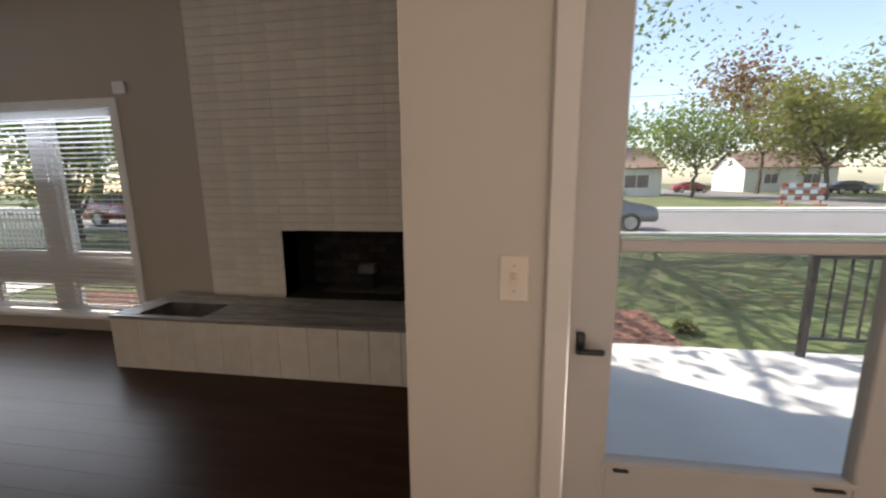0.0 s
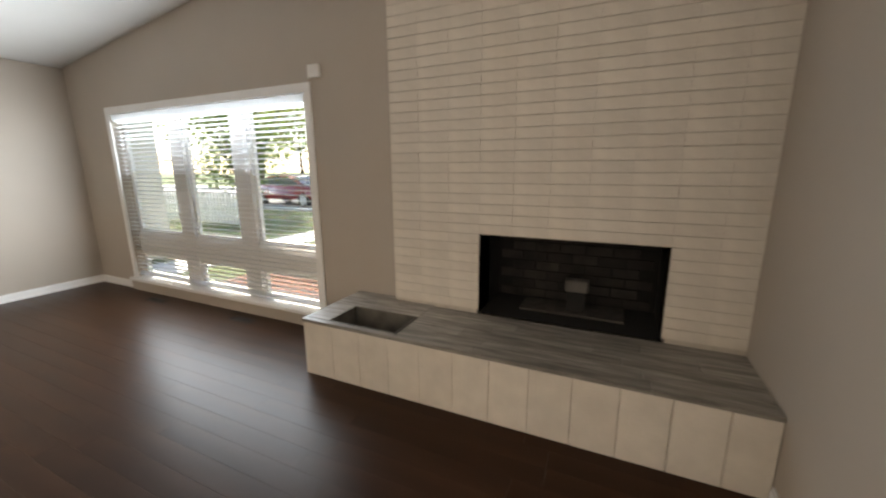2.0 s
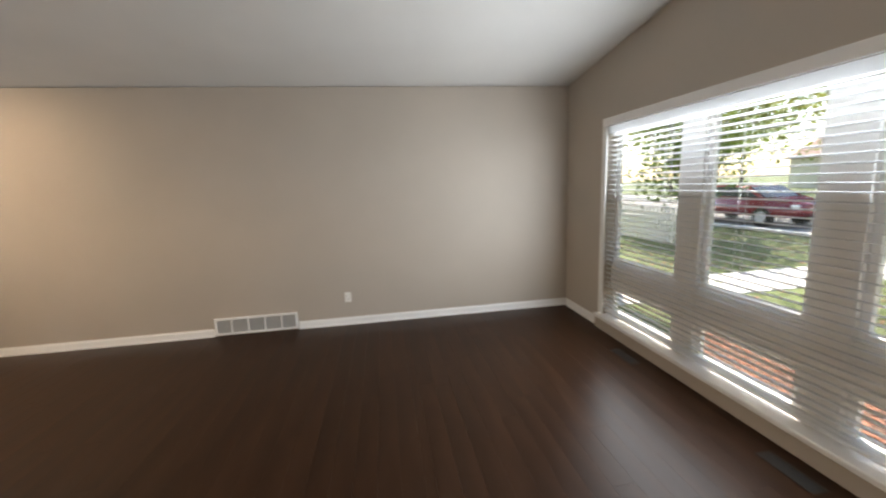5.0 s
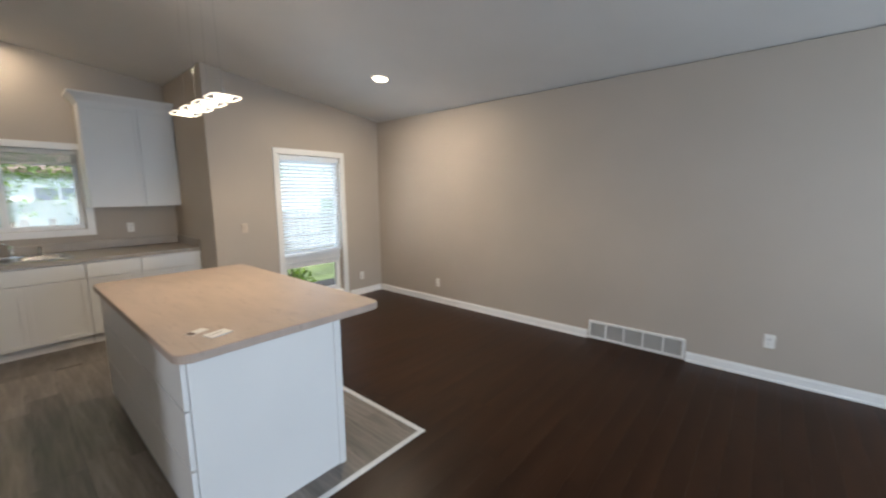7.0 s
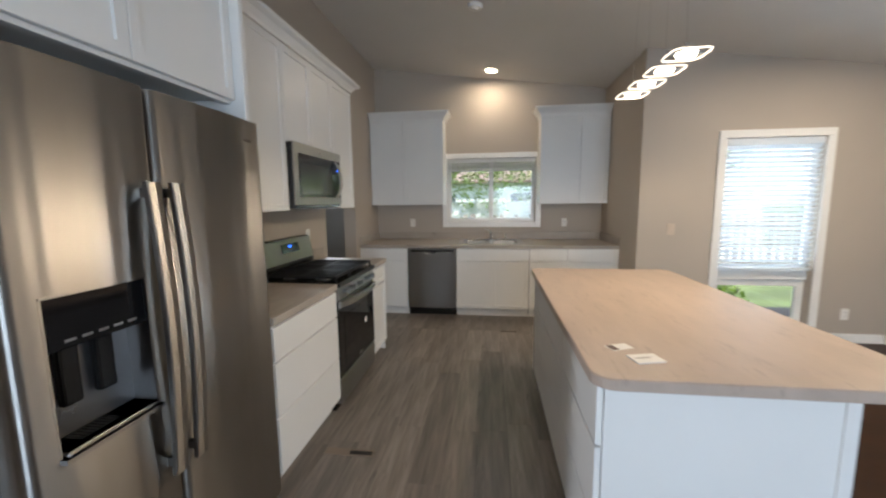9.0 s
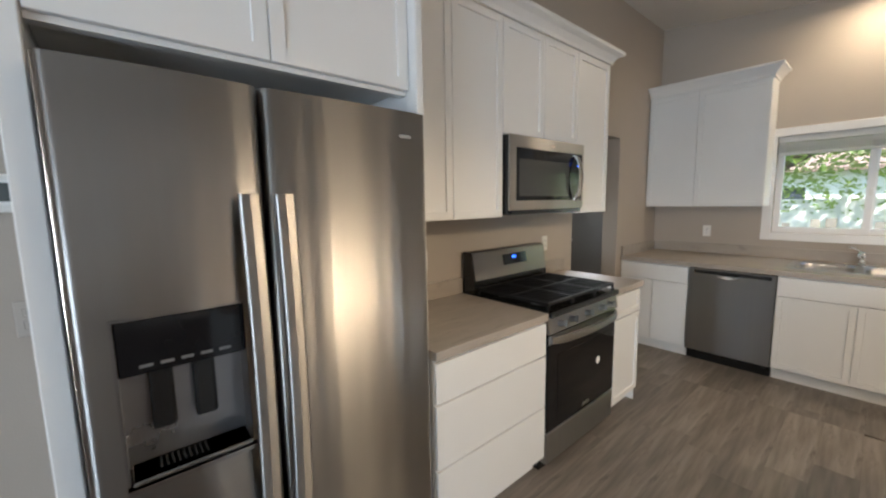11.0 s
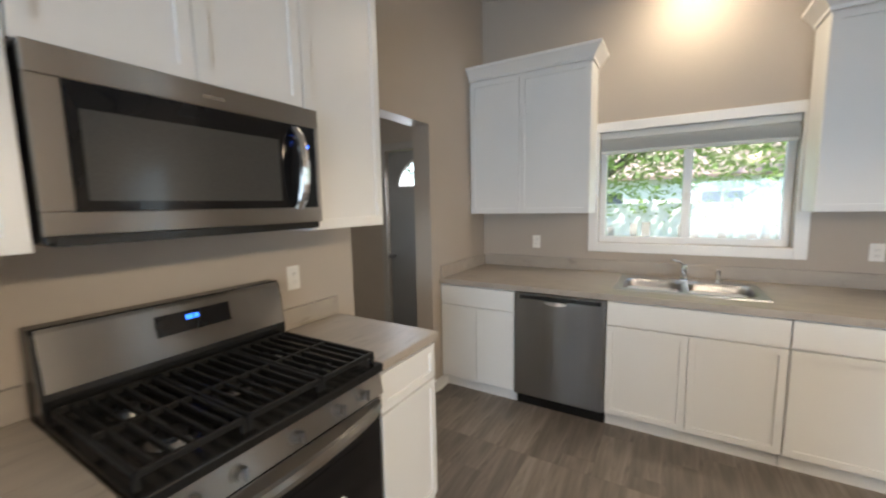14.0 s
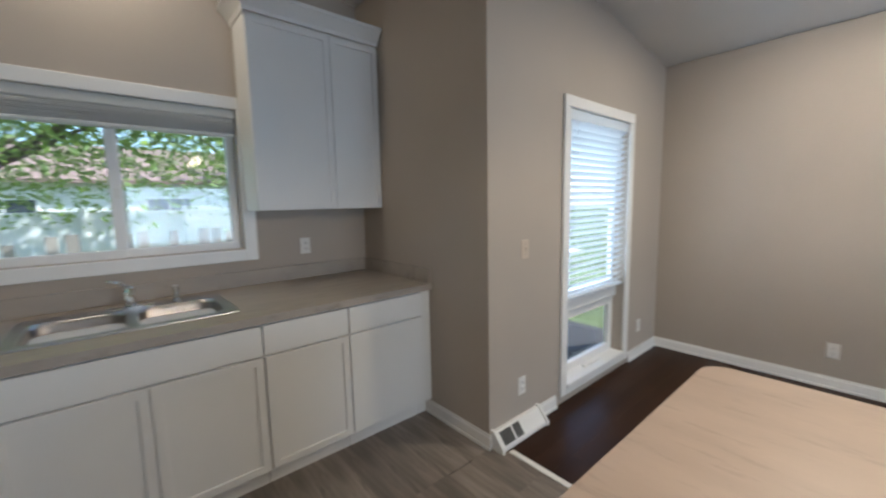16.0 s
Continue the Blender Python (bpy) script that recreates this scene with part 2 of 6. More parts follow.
# ---- the shell ----
T = 0.15
FW = (-0.34, 2.56, 0.15, 2.06)        # front window opening
TW = (1.78, 2.67, 0.13, 2.05)         # tall window opening
KW = (-1.165, 0.085, 1.16, 2.06)      # sink window opening
DR = (-4.735, -3.892, 0.0, 2.05)       # glazed entry door opening
HD = (3.60, 4.46, 0.0, 2.10)          # opening to the back hall
setting("wall_east", wall_x(bmesh.new(), XV, XV + T, YF - T, YW + T, []), WALL, "greige painted plain long wall", "wall")
setting("wall_front", wall_y(bmesh.new(), YF - T, YF, XP - T, XV, [FW, (-3.06, -1.905, 0.40, 1.02)]), WALL, "greige painted wall around a wide window", "wall")
setting("wall_tall_window", wall_y(bmesh.new(), YW, YW + T, XR, XV, [TW]), WALL, "greige painted wall with a tall narrow window", "wall")
setting("wall_return", wall_x(bmesh.new(), XR, XR + T, YW + T, YK + T, []), WALL, "greige painted short return wall beside the counter", "wall")
setting("wall_sink", wall_y(bmesh.new(), YK, YK + T, XS - T, XR, [KW]), WALL, "greige painted wall behind the sink", "wall")
setting("wall_stove", wall_x(bmesh.new(), XS - T, XS, YH + 0.09, YK, [HD]), WALL, "beige painted wall behind the stove with a hall opening", "wall")
setting("wall_kitchen_end", wall_y(bmesh.new(), YH - T, YH + 0.09, XE, XS, []), WALL, "greige painted end wall of the kitchen block", "wall")
setting("wall_partition", wall_x(bmesh.new(), XP - T, XP, YF, YD, []), WALL, "greige painted wall beside the fireplace", "wall")
setting("wall_entry", wall_y(bmesh.new(), YD - T, YD, XE, XP - T, [DR]), WALL, "warm beige entry wall beside the glazed door", "wall")
setting("wall_west", wall_x(bmesh.new(), XE - T, XE, YD - T, YH, []), WALL, "greige painted plain wall", "wall")


def slab(x0, x1, y0, y1, th=0.12):
    return prism(bmesh.new(), [(x0, ceil_z(x0)), (x1, ceil_z(x1)), (x1, ceil_z(x1) + th), (x0, ceil_z(x0) + th)], y0, y1, "y")


setting("ceiling", slab(XE - T, XV + T, YF - T, YK + T), CEIL, "off-white sloping plaster ceiling", "ceiling")
_fb = box(bmesh.new(), XP - T, YF - T, -0.14, XV + T, YD - T, -0.012)
box(_fb, XE, YD - T, -0.14, XV + T, YK, -0.012)
setting("floor", _fb, SEAM, "dark subfloor under the plank flooring", "floor")

# ---- trim ----
def base_run(bm, ax, f, s, a0, a1):
    """Baseboard with a stepped cap on a wall face; ax is the wall's normal axis, s its sign into the room."""
    for d, z0, z1 in ((0.015, 0.0, 0.075), (0.009, 0.075, 0.09), (0.024, 0.0, 0.018)):
        if ax == "x":
            box(bm, f, a0, z0, f + s * d, a1, z1, bevel=0.002)
        else:
            box(bm, a0, f, z0, a1, f + s * d, z1, bevel=0.002)
    return bm


def base(ax, f, s, a0, a1):
    setting("baseboard", base_run(bmesh.new(), ax, f, s, a0, a1), TRIM, "white painted stepped baseboard along the wall", "baseboard")


base("x", XV, -1, YF, -0.21)
base("x", XV, -1, 0.69, YW)
base("y", YW, -1, 1.448, 1.66)
base("y", YW, -1, 2.78, XV - 0.03)
base("x", XR, -1, YW - 0.02, 4.66)
base("y", YF, 1, 2.70, XV - 0.03)
base("x", XP, 1, -2.77, YD + 0.015)
base("y", YD, 1, XP - 0.40, XP)
base("x", XS, 1, HD[1], 4.66)


def casing(ob, ax, f, s, a0, a1, z0, z1, w=0.075, bottom=True):
    """Window or door casing as four boards standing proud of a wall face."""
    def bd(p0, p1, q0, q1):
        bm = bmesh.new()
        lo, hi = f, f + s * 0.02
        if ax == "y":
            box(bm, p0, lo, q0, p1, hi, q1, bevel=0.004)
        else:
            box(bm, lo, p0, q0, hi, p1, q1, bevel=0.004)
        part("casing", bm, TRIM, ob)
    bd(a0 - w, a0, z0 - (w if bottom else 0), z1)
    bd(a1, a1 + w, z0 - (w if bottom else 0), z1)
    bd(a0 - w, a1 + w, z1, z1 + w)
    if bottom:
        bd(a0, a1, z0 - w, z0)


def sash(ob, y, x0, x1, z0, z1, w=0.045, d=0.04, frame_mat=TRIM):
    bm = bmesh.new()
    for b in ((x0, x1, z0, z0 + w), (x0, x1, z1 - w, z1), (x0, x0 + w, z0 + w, z1 - w), (x1 - w, x1, z0 + w, z1 - w)):
        box(bm, b[0], y - d / 2, b[2], b[1], y + d / 2, b[3], bevel=0.003)
    fr = part("sash", bm, frame_mat, ob)
    pane = part("pane", bx(x0 + w, y - 0.003, z0 + w, x1 - w, y + 0.003, z1 - w), GLASS, fr)
    pane.visible_shadow = False


def blind(name, y, x0, x1, ztop, zbot, pitch, tilt, label, stack=0, slat_w=0.05):
    """A horizontal blind: head rail, slats on two ladder cords, and a bottom rail."""
    ob = thing(name, ((x0 + x1) / 2, y, zbot), label, "blind")
    part("head_rail", bx(x0, y - 0.035, ztop - 0.07, x1, y + 0.035, ztop, bevel=0.006), BLIND, ob)
    me = None
    z = ztop - 0.09
    k = 0
    rnd = random.Random(4)
    while z > zbot + 0.02:
        if me is None:
            bm = bmesh.new()
            n = 4
            prof = [(-slat_w / 2 + slat_w * i / n, 0.004 * math.sin(math.pi * i / n)) for i in range(n + 1)]
            prism(bm, [(a, b) for a, b in prof] + [(a, b - 0.0028) for a, b in prof[::-1]], -(x1 - x0) / 2 + 0.008, (x1 - x0) / 2 - 0.008, "x")
            bmesh.ops.recalc_face_normals(bm, faces=bm.faces)
            me = bpy.data.meshes.new("slat")
            bm.to_mesh(me)
            bm.free()
            me.materials.append(BLIND)
        o = new("slat", me)
        o.parent = ob
        o.location = (0, 0, z - zbot)
        o.rotation_euler = (radians(tilt + rnd.uniform(-2.5, 2.5)), radians(rnd.uniform(-0.15, 0.15)), 0)
        z -= pitch
        k += 1
    part("bottom_rail", bx(x0 + 0.005, y - 0.028, zbot, x1 - 0.005, y + 0.028, zbot + 0.022, bevel=0.005), BLIND, ob)
    nc = max(2, round((x1 - x0) / 0.8) + 1)
    for i in range(nc):
        xc = x0 + 0.12 + (x1 - x0 - 0.24) * i / (nc - 1)
        for dy in (-0.027, 0.027):
            part("ladder_cord", bx(xc - 0.001, y + dy - 0.001, zbot + 0.02, xc + 0.001, y + dy + 0.001, ztop - 0.07), BLIND, ob)
    return ob


# wide front window: three bays over three low lights
w1 = thing("window_1", ((FW[0] + FW[1]) / 2, YF, FW[2]), "wide white front window of three bays above low lights", "window", kind="structure")
casing(w1, "y", YF, 1, *FW, bottom=False)
part("window_sill", bx(FW[0] - 0.075, YF - T - 0.01, FW[2] - 0.03, FW[1] + 0.075, YF + 0.075, FW[2] + 0.006, bevel=0.006), TRIM, w1)
part("sill_apron", bx(FW[0] - 0.075, YF + 0.002, 0.0, FW[1] + 0.075, YF + 0.05, FW[2] - 0.032, bevel=0.003), WALL, w1)
ym = YF - 0.10
for xa, xb in ((1.47, 1.69), (0.49, 0.71)):
    part("mullion", bx(xa, ym - 0.05, FW[2], xb, ym + 0.03, FW[3], bevel=0.005), TRIM, w1)
bays = ((FW[0], 0.49), (0.71, 1.47), (1.69, FW[1]))
for xa, xb in bays:
    part("transom", bx(xa, ym - 0.05, 0.45, xb, ym + 0.025, 0.70, bevel=0.005), TRIM, w1)
    sash(w1, ym - 0.02, xa, xb, 0.70, FW[3])
    sash(w1, ym - 0.02, xa, xb, FW[2] + 0.002, 0.45)
blind("window_blind", YF - 0.028, FW[0] + 0.01, FW[1] - 0.01, FW[3] - 0.005, FW[2] + 0.035, 0.047, 8, "white slatted blind lowered over the wide front window")

# tall back window
w2 = thing("window_2", ((TW[0] + TW[1]) / 2, YW, TW[2]), "tall narrow white window with a cranked lower light", "window", kind="structure")
casing(w2, "y", YW, -1, *TW)
ym = YW + 0.09
part("transom", bx(TW[0], ym - 0.03, 0.62, TW[1], ym + 0.05, 0.72, bevel=0.005), TRIM, w2)
sash(w2, ym + 0.02, TW[0], TW[1], 0.72, TW[3])
sash(w2, ym + 0.02, TW[0], TW[1], TW[2], 0.62, w=0.07)
part("window_sill", bx(TW[0], YW - 0.03, TW[2] - 0.025, TW[1], YW + T + 0.01, TW[2] + 0.006, bevel=0.004), TRIM, w2)
cr = bmesh.new()
box(cr, 2.12, YW + 0.03, TW[2] + 0.001, 2.24, YW + 0.065, TW[2] + 0.028, bevel=0.006)
sweep(cr, [(2.18, YW + 0.03, TW[2] + 0.02), (2.2, YW + 0.012, TW[2] + 0.03), (2.28, YW + 0.008, TW[2] + 0.04)], 0.006)
part("crank", cr, PLASTIC, w2)
blind("tall_blind", YW + 0.03, TW[0] + 0.008, TW[1] - 0.008, TW[3] - 0.005, 0.73, 0.047, -38, "white slatted blind half lowered in the tall window", slat_w=0.052)

# sink window: slider with a raised blind
w3 = thing("window_3", ((KW[0] + KW[1]) / 2, YK, KW[2]), "white sliding window above the sink", "window", kind="structure")
casing(w3, "y", YK, -1, *KW)
xm = (KW[0] + KW[1]) / 2
sash(w3, YK + 0.08, KW[0], xm + 0.02, KW[2], KW[3], w=0.05)
sash(w3, YK + 0.115, xm - 0.02, KW[1], KW[2], KW[3], w=0.05)
part("sash_lock", bx(xm - 0.015, YK + 0.05, 1.5, xm + 0.015, YK + 0.062, 1.56, bevel=0.004), PLASTIC, w3)
bl = thing("raised_blind", (xm, YK + 0.03, 1.9), "white slatted blind drawn up under the window head", "blind")
part("head_rail", bx(KW[0] + 0.006, YK - 0.01, KW[3] - 0.06, KW[1] - 0.006, YK + 0.045, KW[3] - 0.003, bevel=0.006), BLIND, bl)
rnd = random.Random(9)
for i in range(10):
    z = KW[3] - 0.068 - i * 0.0085
    dz = rnd.uniform(-0.004, 0.004)
    bm = bmesh.new()
    prism(bm, [(YK - 0.012 + dz, z), (YK + 0.044 + dz, z + 0.002), (YK + 0.044 + dz, z - 0.0025), (YK - 0.012 + dz, z - 0.0045)], KW[0] + 0.01, KW[1] - 0.01, "x")
    part("slat", bm, BLIND, bl)
part("bottom_rail", bx(KW[0] + 0.01, YK - 0.012, KW[3] - 0.175, KW[1] - 0.01, YK + 0.044, KW[3] - 0.152, bevel=0.006), BLIND, bl)

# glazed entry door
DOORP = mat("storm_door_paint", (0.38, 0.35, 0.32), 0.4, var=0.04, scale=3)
d1 = thing("door_1", (-4.33, YD, 0.0), "closed storm door with two large glass panes", "door", kind="structure")
bmc = bmesh.new()
for b in ((DR[1], DR[1] + 0.06, 0, DR[3]), (DR[0] - 0.06, DR[0], 0, DR[3]), (DR[0] - 0.065, DR[1] + 0.065, DR[3], DR[3] + 0.065)):
    box(bmc, b[0], YD + 0.001, b[2], b[1], YD + 0.02, b[3], bevel=0.004)
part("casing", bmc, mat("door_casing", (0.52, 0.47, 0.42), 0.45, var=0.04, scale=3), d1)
y0, y1 = YD - 0.085, YD - 0.045
xa, xb, ga, gb = DR[0] + 0.004, DR[1] - 0.004, -4.60, -4.012
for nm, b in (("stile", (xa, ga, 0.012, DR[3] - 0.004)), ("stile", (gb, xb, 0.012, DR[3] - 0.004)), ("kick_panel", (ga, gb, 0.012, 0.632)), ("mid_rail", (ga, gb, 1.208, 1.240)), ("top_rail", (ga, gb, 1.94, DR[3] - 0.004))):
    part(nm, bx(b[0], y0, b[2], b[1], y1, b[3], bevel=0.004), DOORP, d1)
for za, zb in ((0.632, 1.208), (1.240, 1.94)):
    g = part("pane", bx(ga, YD - 0.068, za, gb, YD - 0.062, zb), GLASS, d1)
    g.visible_shadow = False
bm = bmesh.new()
box(bm, ga - 0.012, y1, 0.617, gb + 0.012, y1 + 0.006, 0.631, bevel=0.002)
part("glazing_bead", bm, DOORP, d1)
bm = bmesh.new()
box(bm, gb - 0.06, y1 + 0.001, 0.609, gb - 0.02, y1 + 0.012, 0.616, bevel=0.002)
box(bm, ga + 0.02, y1 + 0.001, 0.609, ga + 0.09, y1 + 0.012, 0.616, bevel=0.002)
part("pane_clip", bm, BLACKM, d1)
bm = bmesh.new()
box(bm, -3.942, y1, 0.938, -3.92, y1 + 0.012, 1.0, bevel=0.004)
cyl(bm, (-3.931, y1, 0.957), (-3.931, y1 + 0.032, 0.957), 0.008)
box(bm, -3.985, y1 + 0.024, 0.949, -3.925, y1 + 0.036, 0.965, bevel=0.004)
part("lever_handle", bm, BLACKM, d1, "black lever handle")
part("strike_plate", bx(DR[1] - 0.002, YD - 0.04, 0.80, DR[1] + 0.0, YD - 0.02, 0.9), STEELD, d1)

# back hall and its door
HALL = mat("hall_paint", (0.42, 0.37, 0.31), 0.65, var=0.04, scale=2)
HX, HY = -3.95, 5.15
bmh = bmesh.new()
box(bmh, HX - T, 2.7, 0, HX, HY + T, 2.6)
box(bmh, HX, 2.7 - T, 0, XS - T, 2.7, 2.6)
box(bmh, HX, HY, 0, -3.2, HY + T, 2.6)
box(bmh, -2.40, HY, 0, XS - T, HY + T, 2.6)
box(bmh, -3.2, HY, 2.06, -2.40, HY + T, 2.6)
setting("wall_hall", bmh, HALL, "beige painted walls of the back hall", "wall")
setting("ceiling_hall", bx(HX - T, 2.7 - T, 2.45, XS - T, HY, 2.55), CEIL, "plain plaster ceiling of the back hall", "ceiling")
d2 = thing("door_2", (-2.8, HY, 0.0), "closed grey back door with a small fan light", "door", kind="structure")
bm = bmesh.new()
for b in ((-3.27, -3.2, 0, 2.06), (-2.40, -2.375, 0, 2.06), (-3.27, -2.375, 2.06, 2.13)):
    box(bm, b[0], HY - 0.02, b[2], b[1], HY - 0.001, b[3], bevel=0.003)
part("casing", bm, mat("hall_trim", (0.40, 0.385, 0.355), 0.5, var=0.05, scale=3), d2)
FX, FZ, FR = -2.80, 1.70, 0.255
bm = bmesh.new()
N = 14
arc = [(FX + FR * math.cos(math.pi * i / N), FZ + FR * math.sin(math.pi * i / N)) for i in range(N + 1)]
box(bm, -3.19, HY + 0.03, 0.01, -2.41, HY + 0.07, FZ)
prism(bm, [(-3.19, FZ), (FX - FR, FZ)] + [p for p in arc[::-1] if p[0] <= FX][1:] + [(FX, 2.05), (-3.19, 2.05)], HY + 0.03, HY + 0.07, "y")
prism(bm, [(FX + FR, FZ), (-2.41, FZ), (-2.41, 2.05), (FX, 2.05)] + [p for p in arc[::-1] if p[0] >= FX - 1e-6][:-1], HY + 0.03, HY + 0.07, "y")
part("leaf", bm, GREYDOOR, d2)
bm = bmesh.new()
for a in (45, 90, 135):
    c, s = math.cos(radians(a)), math.sin(radians(a))
    sweep(bm, [(FX + 0.06 * c, HY + 0.04, FZ + 0.06 * s), (FX + FR * c, HY + 0.04, FZ + FR * s)], 0.007, 6)
sweep(bm, [(FX + FR * math.cos(math.pi * i / N), HY + 0.036, FZ + FR * math.sin(math.pi * i / N)) for i in range(N + 1)], 0.014, 6)
sweep(bm, [(FX - FR, HY + 0.036, FZ), (FX + FR, HY + 0.036, FZ)], 0.014, 6)
part("muntin", bm, TRIM, d2)
part("fan_pane", prism(bmesh.new(), arc, HY + 0.048, HY + 0.052, "y"), GLASS, d2).visible_shadow = False
bm = bmesh.new()
cyl(bm, (-3.13, HY + 0.03, 0.98), (-3.13, HY - 0.03, 0.98), 0.012)
bmesh.ops.create_uvsphere(bm, u_segments=12, v_segments=8, radius=0.028, matrix=Matrix.Translation((-3.13, HY - 0.04, 0.98)))
part("knob", bm, STEELD, d2)

# ---- fireplace ----
fp = thing("fireplace", (-2.3, YB, 0.0), "white painted stack-bond brick fireplace with a black firebox", "fireplace")
HZ = 0.418
FBX0, FBX1, FBZ0, FBZ1 = -3.06, -1.905, HZ, 0.995
BX1 = -1.2
bm = bmesh.new()
for b in ((XP, BX1, 0.0, FBZ0), (XP, FBX0, FBZ0, FBZ1), (FBX1, BX1, FBZ0, FBZ1), (XP, BX1, FBZ1, 3.2)):
    box(bm, b[0], YF + 0.002, b[2], b[1], YB - 0.006, b[3])
part("mortar_backing", bm, GROUT, fp)
D = 0.42
for b in ((FBX0 - 0.02, YF - D, FBZ0 - 0.02, FBX0, YB - 0.006, FBZ1 + 0.02), (FBX1, YF - D, FBZ0 - 0.02, FBX1 + 0.02, YB - 0.006, FBZ1 + 0.02), (FBX0, YF - D, FBZ1, FBX1, YB - 0.008, FBZ1 + 0.02), (FBX0, YF - D, FBZ0 - 0.02, FBX1, YB - 0.006, FBZ0 + 0.002), (FBX0 - 0.02, YF - D - 0.02, FBZ0 - 0.02, FBX1 + 0.02, YF - D, FBZ1 + 0.02)):
    part("firebox_panel", bx(*b), SOOT, fp, "soot-black firebox panel")
FIREB = mat("smoked_brick", (0.022, 0.019, 0.017), 0.85, var=0.6, scale=6, bump=0.5, bscale=30, spread=0.4)
for r in range(7):
    for c in range(6):
        xx = FBX0 + 0.03 + c * 0.185 + (0.09 if r % 2 else 0)
        if xx + 0.175 < FBX1:
            part("fire_brick", bx(xx, YF - D, FBZ0 + 0.01 + r * 0.076, xx + 0.175, YF - D + 0.012, FBZ0 + 0.078 + r * 0.076, bevel=0.003), FIREB, fp)
part("ash_bed", bx(FBX0 + 0.2, YF - D + 0.05, FBZ0 + 0.002, FBX1 - 0.25, YF - 0.1, FBZ0 + 0.02, bevel=0.006), mat("ash", (0.05, 0.043, 0.037), 0.95, var=0.4, scale=14, bump=0.5), fp)
part("firebox_stone", bx(-2.62, YF - 0.25, FBZ0 + 0.16, -2.46, YF - 0.16, FBZ0 + 0.25, bevel=0.015, seg=2), mat("pale_damper", (0.10, 0.09, 0.08), 0.8, var=0.3), fp)
bm = bmesh.new()
box(bm, -2.6, YF - 0.24, FBZ0 + 0.02, -2.48, YF - 0.17, FBZ0 + 0.16)
part("grate", bm, SOOT, fp)
# bricks: one mesh for all full stretchers, shared
BW, BH = 0.2325, 0.0700
bm = box(bmesh.new(), 0, YF + 0.03, 0, BW - 0.0008, YB, BH - 0.0036)
bmesh.ops.bevel(bm, geom=[e for e in bm.edges if abs(e.verts[0].co.x - e.verts[1].co.x) > 0.1], offset=0.0022, segments=1, affect="EDGES")
bmesh.ops.translate(bm, verts=bm.verts, vec=(0, -YB, 0))
bmesh.ops.recalc_face_normals(bm, faces=bm.faces)
brick_me = bpy.data.meshes.new("brick")
bm.to_mesh(brick_me)
bm.free()
brick_me.materials.append(BRICKW)
rnd = random.Random(3)
z = FBZ1 + 0.004
rows = []
while z < ceil_z(BX1) - 0.05:
    rows.append(z)
    z += BH
below = [FBZ1 + 0.004 - BH * (i + 1) for i in range(8)]
ncol = int((BX1 - XP) / BW)
for zr in below + rows:
    for c in range(ncol + 1):
        x0 = BX1 - (c + 1) * BW
        wide = 1.0
        if x0 < XP:
            wide = (x0 + BW - XP) / BW
            x0 = XP
            if wide < 0.12:
                continue
        if zr < FBZ1 and x0 + BW * wide > FBX0 and x0 < FBX1:
            lo, hi = x0, x0 + BW * wide
            if lo < FBX0 - 0.03:
                wide = (FBX0 - lo) / BW
            elif hi > FBX1 + 0.03:
                wide = (hi - FBX1) / BW
                x0 = FBX1
            else:
                continue
        o = new("brick", brick_me)
        o.parent = fp
        o.location = Vector((x0, YB + rnd.uniform(-0.0012, 0.0012), zr)) - Vector(fp.location)
        o.scale = (wide, 1, 1)

# raised hearth with a planter well
he = thing("hearth", (-2.13, -3.1, 0.0), "raised painted-brick hearth with a grey wood-look tile top", "hearth")
HX0, HX1, HY0, HY1 = XP + 0.002, -0.80, -2.785, YB + 0.002
PX0, PX1, PY0, PY1 = -1.53, -1.0, -2.83, -3.13
bm = bmesh.new()
box(bm, HX0, HY1, 0, PX0 - 0.02, HY0 - 0.02, HZ - 0.03)
box(bm, PX0 - 0.02, HY1, 0, HX1 - 0.02, PY1 - 0.01, HZ - 0.03)
box(bm, PX0 - 0.02, PY1 - 0.01, 0, PX1 + 0.02, HY0 - 0.02, 0.2)
box(bm, PX1 + 0.01, PY1 - 0.01, 0, HX1 - 0.02, HY0 - 0.02, HZ - 0.03)
box(bm, HX1 - 0.4, YF + 0.002, 0, HX1 - 0.02, HY1, HZ - 0.03)
part("core", bm, GROUT, he)
edges = [HX1 - 0.0] + [-1.051 - 0.2245 * i for i in range(11)] + [HX0]
for a, b in zip(edges, edges[1:]):
    part("face_block", bx(b + 0.0015, HY0 - 0.02, 0.0, a - 0.0015, HY0, HZ - 0.024, bevel=0.003), BRICKW, he)
for i in range(3):
    ya = HY0 - 0.024 - i * 0.215
    part("face_block", bx(HX1 - 0.02, ya - 0.207, 0.0, HX1, ya, HZ - 0.024, bevel=0.004), BRICKW, he)
# tile planks on top
rnd = random.Random(11)
n = 0
def top_tile(x0, x1, y0, y1):
    part("hearth_tile", bx(x0 + 0.001, y0 + 0.001, HZ - 0.024, x1 - 0.001, y1 - 0.001, HZ + rnd.uniform(-0.0008, 0.0008), bevel=0.002), HTILE, he)
yy = HY0 + 0.004
lanes = []
while yy > HY1 + 0.05:
    lanes.append((max(HY1 + 0.001, yy - 0.098), yy))
    yy -= 0.098
for i, (ya, yb) in enumerate(lanes):
    x = HX0
    first = rnd.uniform(0.25, 0.8)
    end = PX0 - 0.012
    while x < end - 0.01:
        x2 = min(end, x + first)
        top_tile(x, x2, ya, yb)
        x, first = x2, rnd.uniform(0.5, 0.95)
